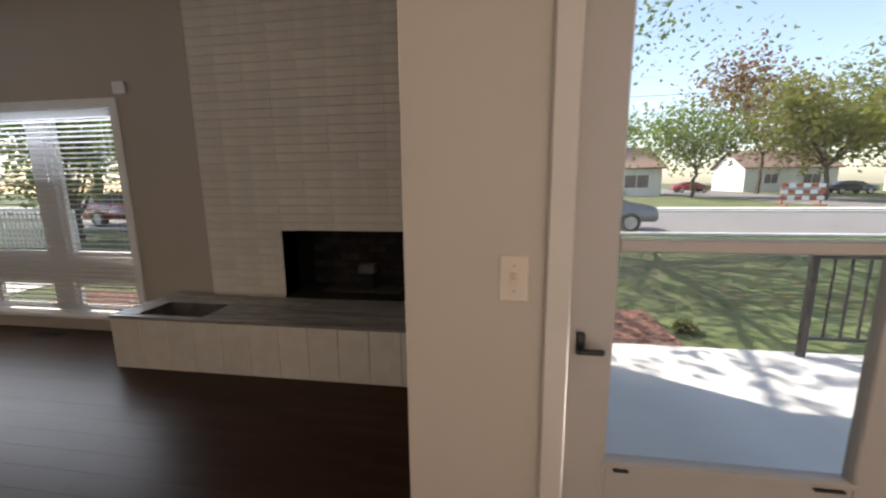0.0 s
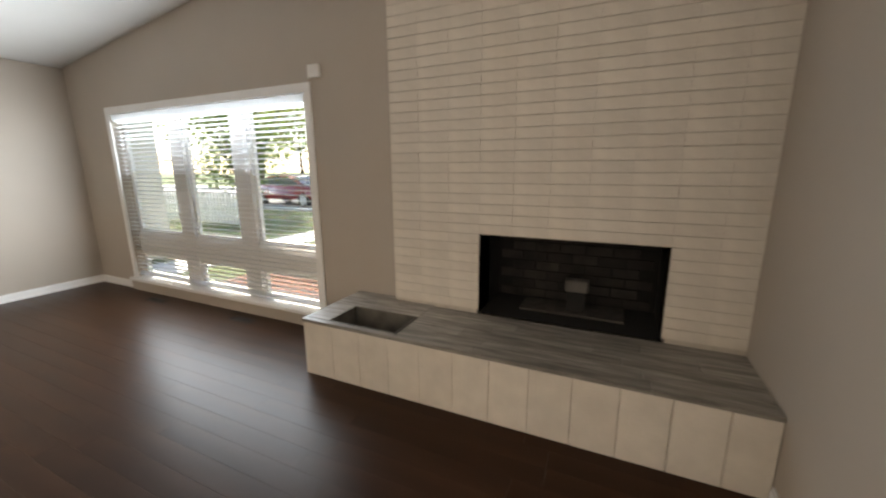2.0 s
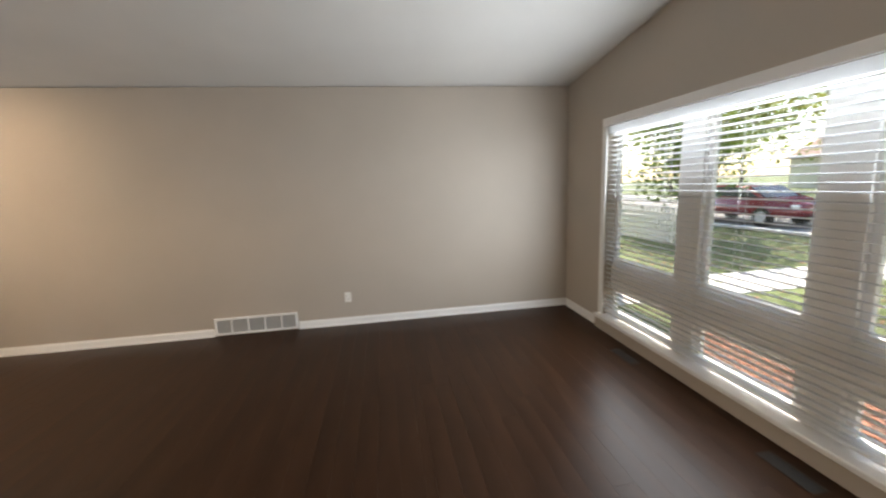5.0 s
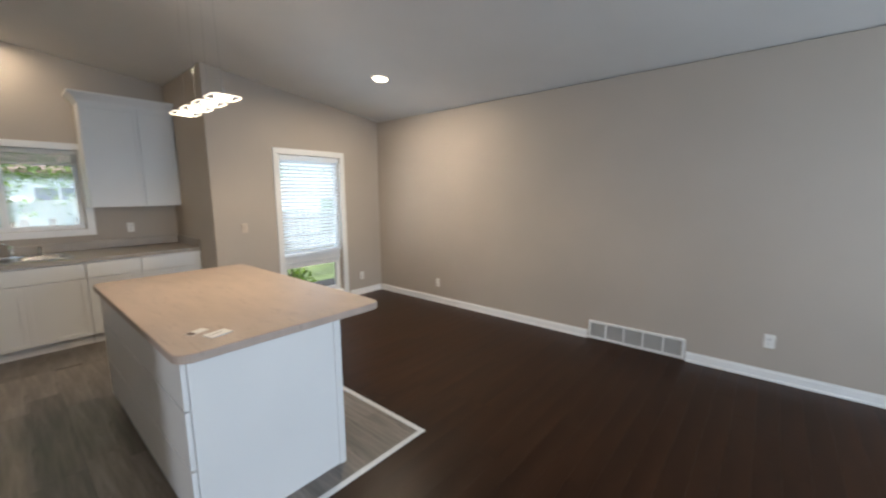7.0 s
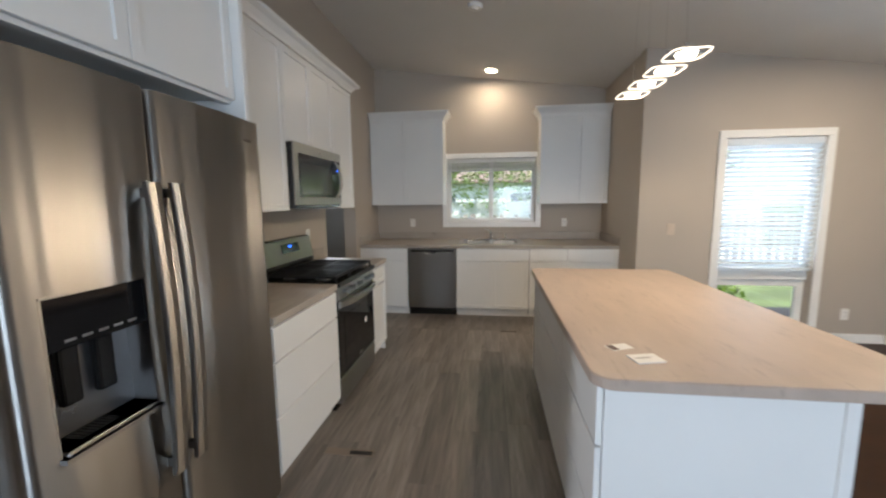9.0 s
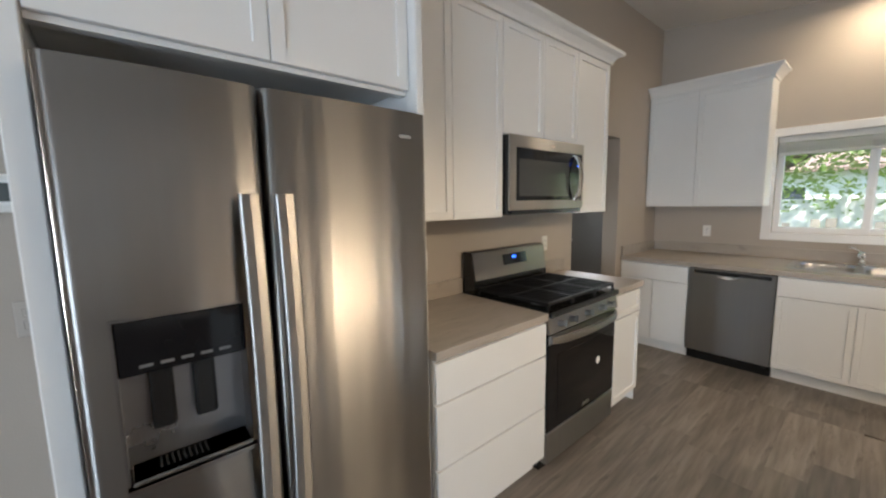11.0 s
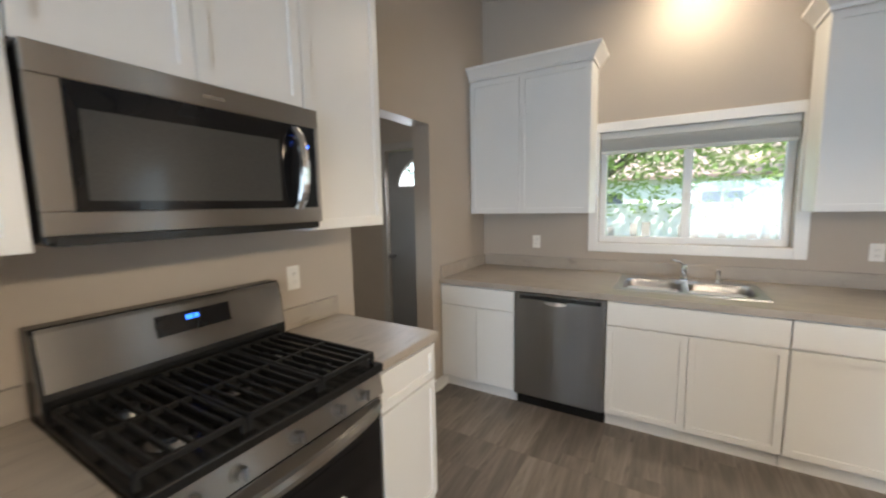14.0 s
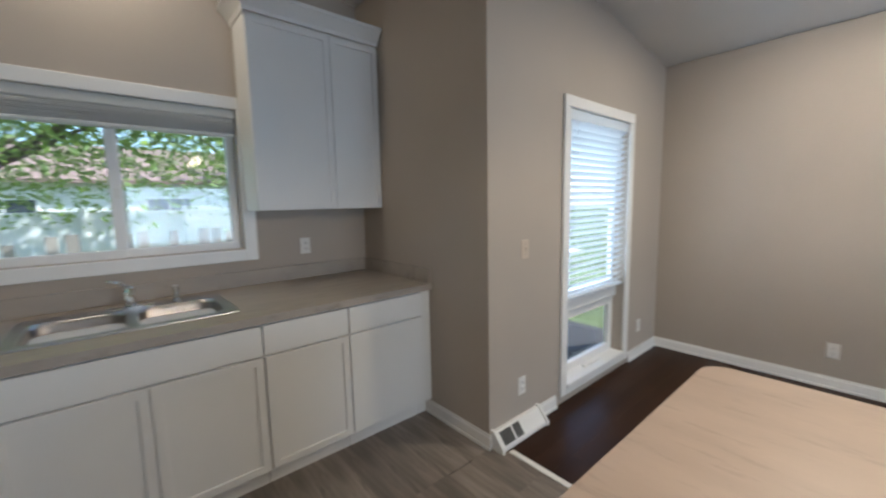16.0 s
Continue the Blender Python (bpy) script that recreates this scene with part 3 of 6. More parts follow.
top_tile(PX0 - 0.012, HX1 + 0.006, PY0 + 0.002, HY0 + 0.004)
top_tile(PX0 - 0.012, HX1 + 0.006, YF + 0.004, PY1 - 0.002)
top_tile(PX1 + 0.002, HX1 + 0.006, PY1, PY0)
WELL = mat("planter_metal", (0.16, 0.15, 0.13), 0.55, metal=0.4, var=0.35, scale=8)
bm = bmesh.new()
for b in ((PX0, PX0 + 0.006, PY1, PY0), (PX1 - 0.006, PX1, PY1, PY0), (PX0, PX1, PY1, PY1 + 0.006), (PX0, PX1, PY0 - 0.006, PY0)):
    box(bm, b[0], b[2], 0.2, b[1], b[3], HZ + 0.003)
box(bm, PX0, PY1, 0.201, PX1, PY0, 0.212)
part("planter_liner", bm, WELL, he, "dull metal planter liner")


# ---- plates, grilles, lamps on walls and ceiling ----
def plate(name, ax, f, s, a, z, kind, label, PLASTIC=PLASTIC):
    """A wall plate: kind 'outlet', 'switch' or 'blank'."""
    ob = thing(name, (f, a, z) if ax == "x" else (a, f, z), label, "switch" if kind == "switch" else "outlet")
    def b2(a0, a1, z0, z1, d0, d1, m, nm, bev=0.0):
        if ax == "x":
            bm = bx(f + s * d0, a + a0, z + z0, f + s * d1, a + a1, z + z1, bevel=bev)
        else:
            bm = bx(a + a0, f + s * d0, z + z0, a + a1, f + s * d1, z + z1, bevel=bev)
        part(nm, bm, m, ob)
    b2(-0.036, 0.036, -0.058, 0.058, 0, 0.006, PLASTIC, "plate", 0.003)
    if kind == "switch":
        b2(-0.008, 0.008, -0.016, 0.016, 0.006, 0.010, PLASTIC, "toggle_slot", 0.001)
        b2(-0.005, 0.005, 0.0, 0.013, 0.010, 0.020, PLASTIC, "toggle", 0.002)
        b2(-0.003, 0.003, -0.035, -0.029, 0.006, 0.0075, STEELD, "screw")
        b2(-0.003, 0.003, 0.029, 0.035, 0.006, 0.0075, STEELD, "screw")
    elif kind == "outlet":
        for dz in (0.02, -0.02):
            b2(-0.017, 0.017, dz - 0.0145, dz + 0.0145, 0.006, 0.0085, PLASTIC, "socket", 0.003)
            for da in (-0.006, 0.006):
                b2(da - 0.0012, da + 0.0012, dz - 0.003, dz + 0.006, 0.0085, 0.0090, SLOT, "slot")
            b2(-0.002, 0.002, dz - 0.010, dz - 0.006, 0.0085, 0.0090, SLOT, "slot")
    return ob


WO = "white plastic duplex outlet plate on the wall"
plate("outlet", "x", XV, -1, 2.83, 0.29, "outlet", WO)
plate("outlet", "x", XV, -1, -0.775, 0.33, "outlet", WO)
plate("outlet", "y", YW, -1, 1.285, 0.29, "outlet", WO)
plate("outlet", "y", YW, -1, 3.0, 0.29, "outlet", WO)
plate("outlet", "x", XS, 1, 1.957, 1.155, "outlet", "white duplex outlet above the counter")
plate("outlet", "x", XS, 1, 3.193, 1.16, "outlet", "white duplex outlet beside the stove")
plate("outlet", "y", YK, -1, -1.69, 1.15, "outlet", "white duplex outlet above the sink counter")
plate("outlet", "y", YK, -1, 0.487, 1.15, "outlet", "white duplex outlet above the sink counter")
plate("outlet", "x", XP, 1, -1.92, 0.33, "outlet", "white outlet low on the wall beside the hearth")
plate("light_switch", "y", YD, 1, -3.757, 1.148, "switch", "ivory toggle switch plate beside the glazed door", IVORY)
plate("light_switch", "x", XP, 1, -1.47, 1.22, "switch", "white switch plate on the fireplace side wall")
plate("light_switch", "y", YW, -1, 1.31, 1.15, "switch", "beige switch plate on the narrow wall", IVORY)
plate("outlet", "x", XS, 1, 0.372, 1.152, "outlet", "beige duplex outlet plate on the kitchen end wall", mat("beige_plastic", (0.46, 0.42, 0.37), 0.45, var=0.02))
th = thing("thermostat", (XS, 0.36, 1.545), "white wall thermostat with a grey screen", "thermostat")
part("housing", bx(XS, 0.298, 1.487, XS + 0.026, 0.418, 1.603, bevel=0.009, seg=3), PLASTIC, th)
part("bezel", bx(XS + 0.0262, 0.318, 1.508, XS + 0.0285, 0.398, 1.586, bevel=0.001), TRIM, th)
part("screen", bx(XS + 0.0287, 0.326, 1.520, XS + 0.0295, 0.388, 1.576), mat("grey_screen", (0.10, 0.115, 0.115), 0.2, var=0.05), th, "blank grey screen")
ob = thing("sensor_box", (-0.465, YF, 2.21), "small white plastic sensor box above the window corner", "sensor")
part("housing", bx(-0.53, YF, 2.16, -0.41, YF + 0.03, 2.26, bevel=0.008, seg=2), PLASTIC, ob)

# return-air grille on the long wall
gr = thing("return_grille", (XV, 0.24, 0.0), "white metal return-air grille set in the baseboard", "vent")
g0, g1, gz0, gz1 = -0.20, 0.68, 0.015, 0.205
bm = bmesh.new()
for b in ((g0, g1, gz0, gz0 + 0.022), (g0, g1, gz1 - 0.022, gz1), (g0, g0 + 0.025, gz0 + 0.022, gz1 - 0.022), (g1 - 0.025, g1, gz0 + 0.022, gz1 - 0.022)):
    box(bm, XV - 0.022, b[0], b[2], XV, b[1], b[3], bevel=0.003)
part("frame", bm, TRIM, gr)
part("backing", bx(XV - 0.004, g0 + 0.02, gz0 + 0.02, XV - 0.001, g1 - 0.02, gz1 - 0.02), mat("grille_shadow", (0.16, 0.155, 0.15), 0.7), gr)
for i in range(1, 5):
    a = g0 + (g1 - g0) * i / 5
    part("bar", bx(XV - 0.018, a - 0.008, gz0 + 0.022, XV - 0.004, a + 0.008, gz1 - 0.022), TRIM, gr)
LOUV = mat("grille_grey", (0.42, 0.41, 0.39), 0.5)
for i in range(14):
    zz = gz0 + 0.028 + i * 0.0102
    bm = prism(bmesh.new(), [(XV - 0.015, zz), (XV - 0.005, zz + 0.006), (XV - 0.005, zz + 0.008), (XV - 0.015, zz + 0.002)], g0 + 0.025, g1 - 0.025, "y")
    part("louvre", bm, LOUV, gr)


def floor_register(x0, x1, y0, y1, m, label, z=0.0, fin_m=None):
    ob = thing("floor_register", ((x0 + x1) / 2, (y0 + y1) / 2, z), label, "vent")
    bm = bmesh.new()
    f = 0.012
    for b in ((x0, x1, y0, y0 + f), (x0, x1, y1 - f, y1), (x0, x0 + f, y0 + f, y1 - f), (x1 - f, x1, y0 + f, y1 - f)):
        box(bm, b[0], b[2], z + 0.0005, b[1], b[3], z + 0.006, bevel=0.0015)
    part("frame", bm, m, ob)
    part("duct", bx(x0 + f, y0 + f, z + 0.0003, x1 - f, y1 - f, z + 0.0012), SLOT, ob)
    n = int((x1 - x0) / 0.022)
    for i in range(n):
        xx = x0 + f + (x1 - x0 - 2 * f) * (i + 0.5) / n
        part("fin", bx(xx - 0.0035, y0 + f, z + 0.0012, xx + 0.0035, y1 - f, z + 0.0045), fin_m or m, ob)
    return ob


BRONZE = mat("bronze_register", (0.045, 0.035, 0.028), 0.45, metal=0.5, var=0.2)
TAN = mat("tan_register", (0.21, 0.165, 0.125), 0.5, var=0.1)
kr = floor_register(-1.495, -1.20, 1.815, 1.875, TAN, "tan metal floor register, half shut, in the grey floor", fin_m=BRONZE)
part("damper_cover", bx(-1.485, 1.825, 0.0046, -1.345, 1.865, 0.0058), TAN, kr)
floor_register(1.75, 2.05, -3.32, -3.22, BRONZE, "dark floor register below the wide front window")
floor_register(0.35, 0.65, -3.32, -3.22, BRONZE, "dark floor register below the wide front window")
# sloping baseboard register at the corner of the return wall
br = thing("wall_register", (1.2, YW, 0.0), "white sloping baseboard register at the wall corner", "vent")
bm = prism(bmesh.new(), [(YW, 0.0), (YW - 0.085, 0.0), (YW - 0.085, 0.022), (YW - 0.022, 0.10), (YW, 0.10)], 1.0, 1.44, "x")
part("housing", bm, TRIM, br)
def sloped(x0, x1, lift, lo=0.0, hi=1.0):
    """A thin plate lying on the sloping face of the register."""
    a, b = (YW - 0.085, 0.022), (YW - 0.022, 0.10)
    p = [(a[0] + (b[0] - a[0]) * u, a[1] + (b[1] - a[1]) * u) for u in (lo, hi)]
    n = (-0.078 * lift / 0.1, 0.063 * lift / 0.1)
    return prism(bmesh.new(), [p[0], p[1], (p[1][0] + n[0], p[1][1] + n[1]), (p[0][0] + n[0], p[0][1] + n[1])], x0, x1, "x")


GRILLEG = mat("register_grey", (0.12, 0.12, 0.115), 0.6, metal=0.3, var=0.2)
for xa, xb in ((1.035, 1.135), (1.15, 1.215)):
    part("grille_panel", sloped(xa, xb, 0.0012, 0.1, 0.9), GRILLEG, br, "grey louvred grille panel")
    for k in range(6):
        part("louvre", sloped(xa + 0.004, xb - 0.004, 0.003, 0.15 + k * 0.125, 0.18 + k * 0.125), SLOT, br)
part("end_cap", prism(bmesh.new(), [(YW, 0.0), (YW - 0.098, 0.0), (YW - 0.098, 0.028), (YW - 0.024, 0.112), (YW, 0.112)], 0.994, 1.012, "x"), TRIM, br)
part("end_cap", prism(bmesh.new(), [(YW, 0.0), (YW - 0.098, 0.0), (YW - 0.098, 0.028), (YW - 0.024, 0.112), (YW, 0.112)], 1.428, 1.446, "x"), TRIM, br)


def downlight(x, y, power):
    z = ceil_z(x)
    ob = thing("recessed_light", (x, y, z), "lit round recessed ceiling light with a white rim", "ceiling light", group="recessed lights")
    slope = Matrix.Translation((x, y, z)) @ Matrix.Rotation(math.atan(0.1265), 4, "Y")
    bm = bmesh.new()
    n = 32
    rings = [[bm.verts.new((r * math.cos(k * math.tau / n), r * math.sin(k * math.tau / n), h)) for k in range(n)] for r, h in ((0.095, -0.001), (0.095, -0.006), (0.085, -0.010), (0.074, -0.006), (0.072, -0.002))]
    for a, b in zip(rings, rings[1:]):
        for k in range(n):
            bm.faces.new((a[k], a[(k + 1) % n], b[(k + 1) % n], b[k]))
    bmesh.ops.transform(bm, matrix=slope, verts=bm.verts)
    part("rim", bm, TRIM, ob)
    bm = bmesh.new()
    bmesh.ops.create_cone(bm, cap_ends=True, segments=32, radius1=0.073, radius2=0.073, depth=0.004, matrix=slope @ Matrix.Translation((0, 0, -0.004)))
    part("lens", bm, BULB, ob)
    l = bpy.data.lights.new("downlight", "AREA")
    l.shape, l.size, l.energy, l.color = "DISK", 0.14, power, (1.0, 0.80, 0.56)
    lo = new("downlight_lamp", l)
    lo.matrix_world = look((x, y, z - 0.03), (x, y + 0.001, 0))


downlight(-0.547, 5.08, CAN_SINK)
downlight(2.28, 2.66, CAN_DINE)

sd = thing("smoke_detector", (-0.68, 3.42, ceil_z(-0.68)), "round white smoke detector on the sloping ceiling", "smoke detector")
m = Matrix.Translation((-0.68, 3.42, ceil_z(-0.68))) @ Matrix.Rotation(math.atan(0.1265), 4, "Y")
bm = bmesh.new()
bmesh.ops.create_cone(bm, cap_ends=True, segments=32, radius1=0.058, radius2=0.068, depth=0.03, matrix=m @ Matrix.Translation((0, 0, -0.016)))
part("cover", bm, PLASTIC, sd)
bm = bmesh.new()
bmesh.ops.create_cone(bm, cap_ends=True, segments=24, radius1=0.025, radius2=0.035, depth=0.012, matrix=m @ Matrix.Translation((0, 0, -0.036)))
part("grille_cap", bm, PLASTIC, sd)

# pendant with four light squares over the island
PXC, PZ = 0.345, 2.11
pe = thing("pendant_light", (PXC, 2.15, PZ), "linear pendant of four lit rounded-square rings", "pendant light")
zc = ceil_z(PXC)
part("canopy", bx(PXC - 0.055, 1.86, zc - 0.045, PXC + 0.055, 2.44, zc - 0.012, bevel=0.006), TRIM, pe)


def rsq(h, r, n=6):
    out = []
    for q, (cx, cy) in enumerate(((h - r, h - r), (-h + r, h - r), (-h + r, -h + r), (h - r, -h + r))):
        for i in range(n + 1):
            a = math.pi / 2 * q + math.pi / 2 * i / n
            out.append((cx + r * math.cos(a), cy + r * math.sin(a)))
    return out


for i in range(4):
    yc = 1.81 + i * 0.226
    bm = bmesh.new()
    o_, i_ = rsq(0.084, 0.038), rsq(0.081, 0.0355)
    lay = []
    for pts, z in ((o_, PZ - 0.0035), (o_, PZ + 0.0035), (i_, PZ + 0.0035), (i_, PZ - 0.0035)):
        lay.append([bm.verts.new((PXC + p[0], yc + p[1], z)) for p in pts])
    for a, b in zip(lay, lay[1:] + lay[:1]):
        for k in range(len(a)):
            bm.faces.new((a[k], a[(k + 1) % len(a)], b[(k + 1) % len(a)], b[k]))
    ring = part("light_ring", bm, RINGG, pe, "frosted lit ring")
    bm = bmesh.new()
    bmesh.ops.create_cone(bm, cap_ends=True, segments=28, radius1=0.038, radius2=0.045, depth=0.016, matrix=Matrix.Translation((PXC, yc, PZ - 0.002)))
    part("light_disc", bm, BULB, ring)
    bm = bmesh.new()
    box(bm, PXC - 0.082, yc - 0.004, PZ + 0.001, PXC + 0.082, yc + 0.004, PZ + 0.008)
    cyl(bm, (PXC, yc, PZ + 0.008), (PXC, yc, PZ + 0.05), 0.009, 10)
    cyl(bm, (PXC, yc, PZ + 0.05), (PXC, min(max(yc, 1.88), 2.42), zc - 0.03), 0.0012, 6)
    part("arm", bm, CHROME, ring)
    l = bpy.data.lights.new("pendant", "SPOT")
    l.spot_size, l.spot_blend, l.shadow_soft_size, l.energy, l.color = radians(174), 0.25, 0.04, PEND, (1.0, 0.77, 0.51)
    lo = new("pendant_lamp", l)
    lo.location = (PXC, yc, PZ - 0.05)


# ---- kitchen ----
def panel_box(bm, ax, f, s, a0, a1, z0, z1, d0, d1, bevel=0.0):
    """A box on a face whose normal is ax (sign s): it runs a0..a1 along the face and stands d0..d1 off it."""
    if ax == "x":
        return box(bm, f + s * d0, a0, z0, f + s * d1, a1, z1, bevel=bevel)
    return box(bm, a0, f + s * d0, z0, a1, f + s * d1, z1, bevel=bevel)


def front(ob, name, ax, f, s, a0, a1, z0, z1, shaker=True, w=0.055):
    """A cabinet door or drawer front, 20 mm thick, with a recessed centre panel if shaker."""
    g = 0.0018
    a0, a1, z0, z1 = a0 + g, a1 - g, z0 + g, z1 - g
    bm = bmesh.new()
    panel_box(bm, ax, f, s, a0, a1, z0, z1, 0.0, 0.02)
    k = 0 if ax == "x" else 1
    if shaker:
        face = max(bm.faces, key=lambda q: q.calc_center_median()[k] * s)
        bmesh.ops.inset_region(bm, faces=[face], thickness=w, depth=0.0)
        r = bmesh.ops.inset_region(bm, faces=[face], thickness=0.002, depth=-0.009)
    outer = [e for e in bm.edges if all(abs(v.co[k] - (f + s * 0.02)) < 1e-5 for v in e.verts) and (all(min(abs(v.co[1 - k] - a0), abs(v.co[1 - k] - a1)) < 1e-5 for v in e.verts) or all(min(abs(v.co.z - z0), abs(v.co.z - z1)) < 1e-5 for v in e.verts))]
    bmesh.ops.bevel(bm, geom=outer, offset=0.002, segments=1, affect="EDGES")
    return part(name, bm, CAB, ob)


CF = 4.60          # carcass front of the sink run
CT = 0.915         # counter top
U0, U1 = 0.105, 0.872


def base_cab(x0, x1, rows, label):
    """Base unit of the sink run; rows: list of (z0, z1, number of fronts, name, shaker)."""
    ob = thing("base_cabinet", ((x0 + x1) / 2, CF, 0.0), label, "cabinet", group="sink base cabinets")
    part("body", bx(x0 + 0.001, CF, U0, x1 - 0.001, YK - 0.004, U1), CAB, ob)
    part("toe_kick", bx(x0 + 0.001, CF + 0.05, 0.0, x1 - 0.001, CF + 0.07, U0 - 0.001), CAB, ob)
    for z0, z1, n, nm, sh in rows:
        for i in range(n):
            front(ob, nm, "y", CF, -1, x0 + (x1 - x0) * i / n, x0 + (x1 - x0) * (i + 1) / n, z0, z1, sh)
    return ob


DZ = 0.712
base_cab(XS + 0.004, -1.594, [(DZ, 0.865, 1, "drawer", False), (U0, DZ - 0.006, 2, "door", False)], "white base cabinet with a drawer over two doors")
base_cab(-0.970, -0.070, [(DZ, 0.865, 1, "false_drawer", False), (U0, DZ - 0.006, 2, "door", True)], "white sink base cabinet with two shaker doors")
base_cab(-0.066, 0.386, [(DZ, 0.865, 1, "drawer", False), (U0, DZ - 0.006, 1, "door", True)], "white base cabinet with a drawer over a shaker door")
base_cab(0.390, 0.905, [(DZ, 0.865, 1, "drawer", False), (U0, DZ - 0.006, 1, "door", False)], "white end base cabinet with a drawer over a door")
fl = thing("filler_panel", (0.945, CF, 0.0), "white filler strip between cabinet and wall", "filler panel")
part("strip", bx(0.907, CF - 0.004, U0, XR - 0.002, CF + 0.015, U1), CAB, fl)
part("toe_kick", bx(0.907, CF + 0.05, 0.0, XR - 0.002, CF + 0.07, U0 - 0.001), CAB, fl)

# dishwasher
dw = thing("dishwasher", (-1.303, CF, 0.0), "stainless steel dishwasher with a recessed pull", "dishwasher")
x0, x1 = -1.592, -0.972
part("tub", bx(x0 + 0.004, CF + 0.01, 0.11, x1 - 0.004, YK - 0.02, 0.868), BLACKM, dw)
dwd = part("door", bx(x0 + 0.004, CF - 0.035, 0.105, x1 - 0.004, CF + 0.008, 0.866, bevel=0.006, seg=2), STEELD, dw)
part("control_strip", bx(x0 + 0.045, CF - 0.0365, 0.826, x1 - 0.03, CF - 0.0345, 0.855, bevel=0.0006), BLACKM, dwd, "dark recessed control strip")
xc = (x0 + x1) / 2 - 0.01
bm = bmesh.new()
lip = [(xc + 0.082 * math.cos(a), 0.822 - 0.026 * math.sin(a)) for a in [math.pi * k / 12 for k in range(13)]]
prism(bm, lip, CF - 0.047, CF - 0.034, "y")
part("pocket_pull", bm, CHROME, dwd, "bright curved pull lip")
part("pull_shadow_slot", bx(xc - 0.07, CF - 0.0475, 0.8225, xc + 0.07, CF - 0.034, 0.8262), BLACKM, dwd)
part("toe_gap", bx(x0 + 0.004, CF + 0.012, 0.085, x1 - 0.004, CF + 0.035, 0.104), BLACKM, dw)
part("kick_plate", bx(x0 + 0.004, CF + 0.04, 0.0, x1 - 0.004, CF + 0.06, 0.10), BLACKM, dw)

# sink counter with an opening for the sink
CFR = 4.565
SK = (-0.955, -0.125, 4.74, 5.27)
ct = thing("sink_counter", (-0.62, CFR, CT), "grey-beige laminate counter with a raised back edge", "countertop")
gx = [XS + 0.003, SK[0] + 0.02, SK[1] - 0.02, XR - 0.003]
gy = [CFR, SK[2] + 0.02, SK[3] - 0.02, YK - 0.003]
bm = bmesh.new()
V = {(i, j, k): bm.verts.new((gx[i], gy[j], z)) for i in range(4) for j in range(4) for k, z in enumerate((0.875, CT))}
for i in range(3):
    for j in range(3):
        if (i, j) != (1, 1):
            for k in (0, 1):
                bm.faces.new((V[i, j, k], V[i + 1, j, k], V[i + 1, j + 1, k], V[i, j + 1, k]))
for i in range(3):
    for j in (0, 3):
        bm.faces.new((V[i, j, 0], V[i + 1, j, 0], V[i + 1, j, 1], V[i, j, 1]))
        bm.faces.new((V[j, i, 0], V[j, i + 1, 0], V[j, i + 1, 1], V[j, i, 1]))
for j in (1, 2):
    bm.faces.new((V[1, j, 0], V[2, j, 0], V[2, j, 1], V[1, j, 1]))
    bm.faces.new((V[j, 1, 0], V[j, 2, 0], V[j, 2, 1], V[j, 1, 1]))
part("top", bm, LAM, ct)
part("backsplash", bx(XS + 0.003, YK - 0.022, CT, XR - 0.003, YK - 0.003, CT + 0.10, bevel=0.003), LAM, ct)
part("side_splash", bx(XS + 0.003, CFR + 0.01, CT, XS + 0.022, YK - 0.024, CT + 0.10, bevel=0.003), LAM, ct)
part("side_splash", bx(XR - 0.022, CFR + 0.01, CT, XR - 0.003, YK - 0.024, CT + 0.10, bevel=0.003), LAM, ct)

# double sink
sk = thing("double_sink", (-0.54, 5.0, CT), "stainless steel double-bowl drop-in sink", "sink")
SINKM = mat("sink_steel", (0.42, 0.40, 0.38), 0.32, metal=1.0, var=0.08, scale=6)


def rrect(x0, x1, y0, y1, r, n=5):
    out = []
    for q, (cx, cy) in enumerate(((x1 - r, y1 - r), (x0 + r, y1 - r), (x0 + r, y0 + r), (x1 - r, y0 + r))):
        for i in range(n + 1):
            a = math.pi / 2 * q + math.pi / 2 * i / n
            out.append((cx + r * math.cos(a), cy + r * math.sin(a)))
    return out


def loft(bm, loops):
    L = [[bm.verts.new(p) for p in lp] for lp in loops]
    for a, b in zip(L, L[1:]):
        n = len(a)
        for k in range(n):
            bm.faces.new((a[k], a[(k + 1) % n], b[(k + 1) % n], b[k]))
    return L


bowls = ((SK[0] + 0.05, -0.56), (-0.52, SK[1] - 0.05))
bm = bmesh.new()
by0, by1 = SK[2] + 0.045, SK[3] - 0.12
for b in ((SK[0], SK[1], SK[2], by0), (SK[0], SK[1], by1, SK[3]), (SK[0], bowls[0][0], by0, by1), (bowls[0][1], bowls[1][0], by0, by1), (bowls[1][1], SK[1], by0, by1)):
    box(bm, b[0], b[2], CT + 0.0005, b[1], b[3], CT + 0.007)
part("rim", bm, SINKM, sk)
bm = bmesh.new()
loft(bm, [[(x, y, CT + z) for x, y in rrect(SK[0] - d, SK[1] + d, SK[2] - d, SK[3] + d, 0.03)] for d, z in ((0.006, 0.0005), (0.004, 0.006), (-0.004, 0.009), (-0.012, 0.0075))])
part("rolled_edge", bm, SINKM, sk)
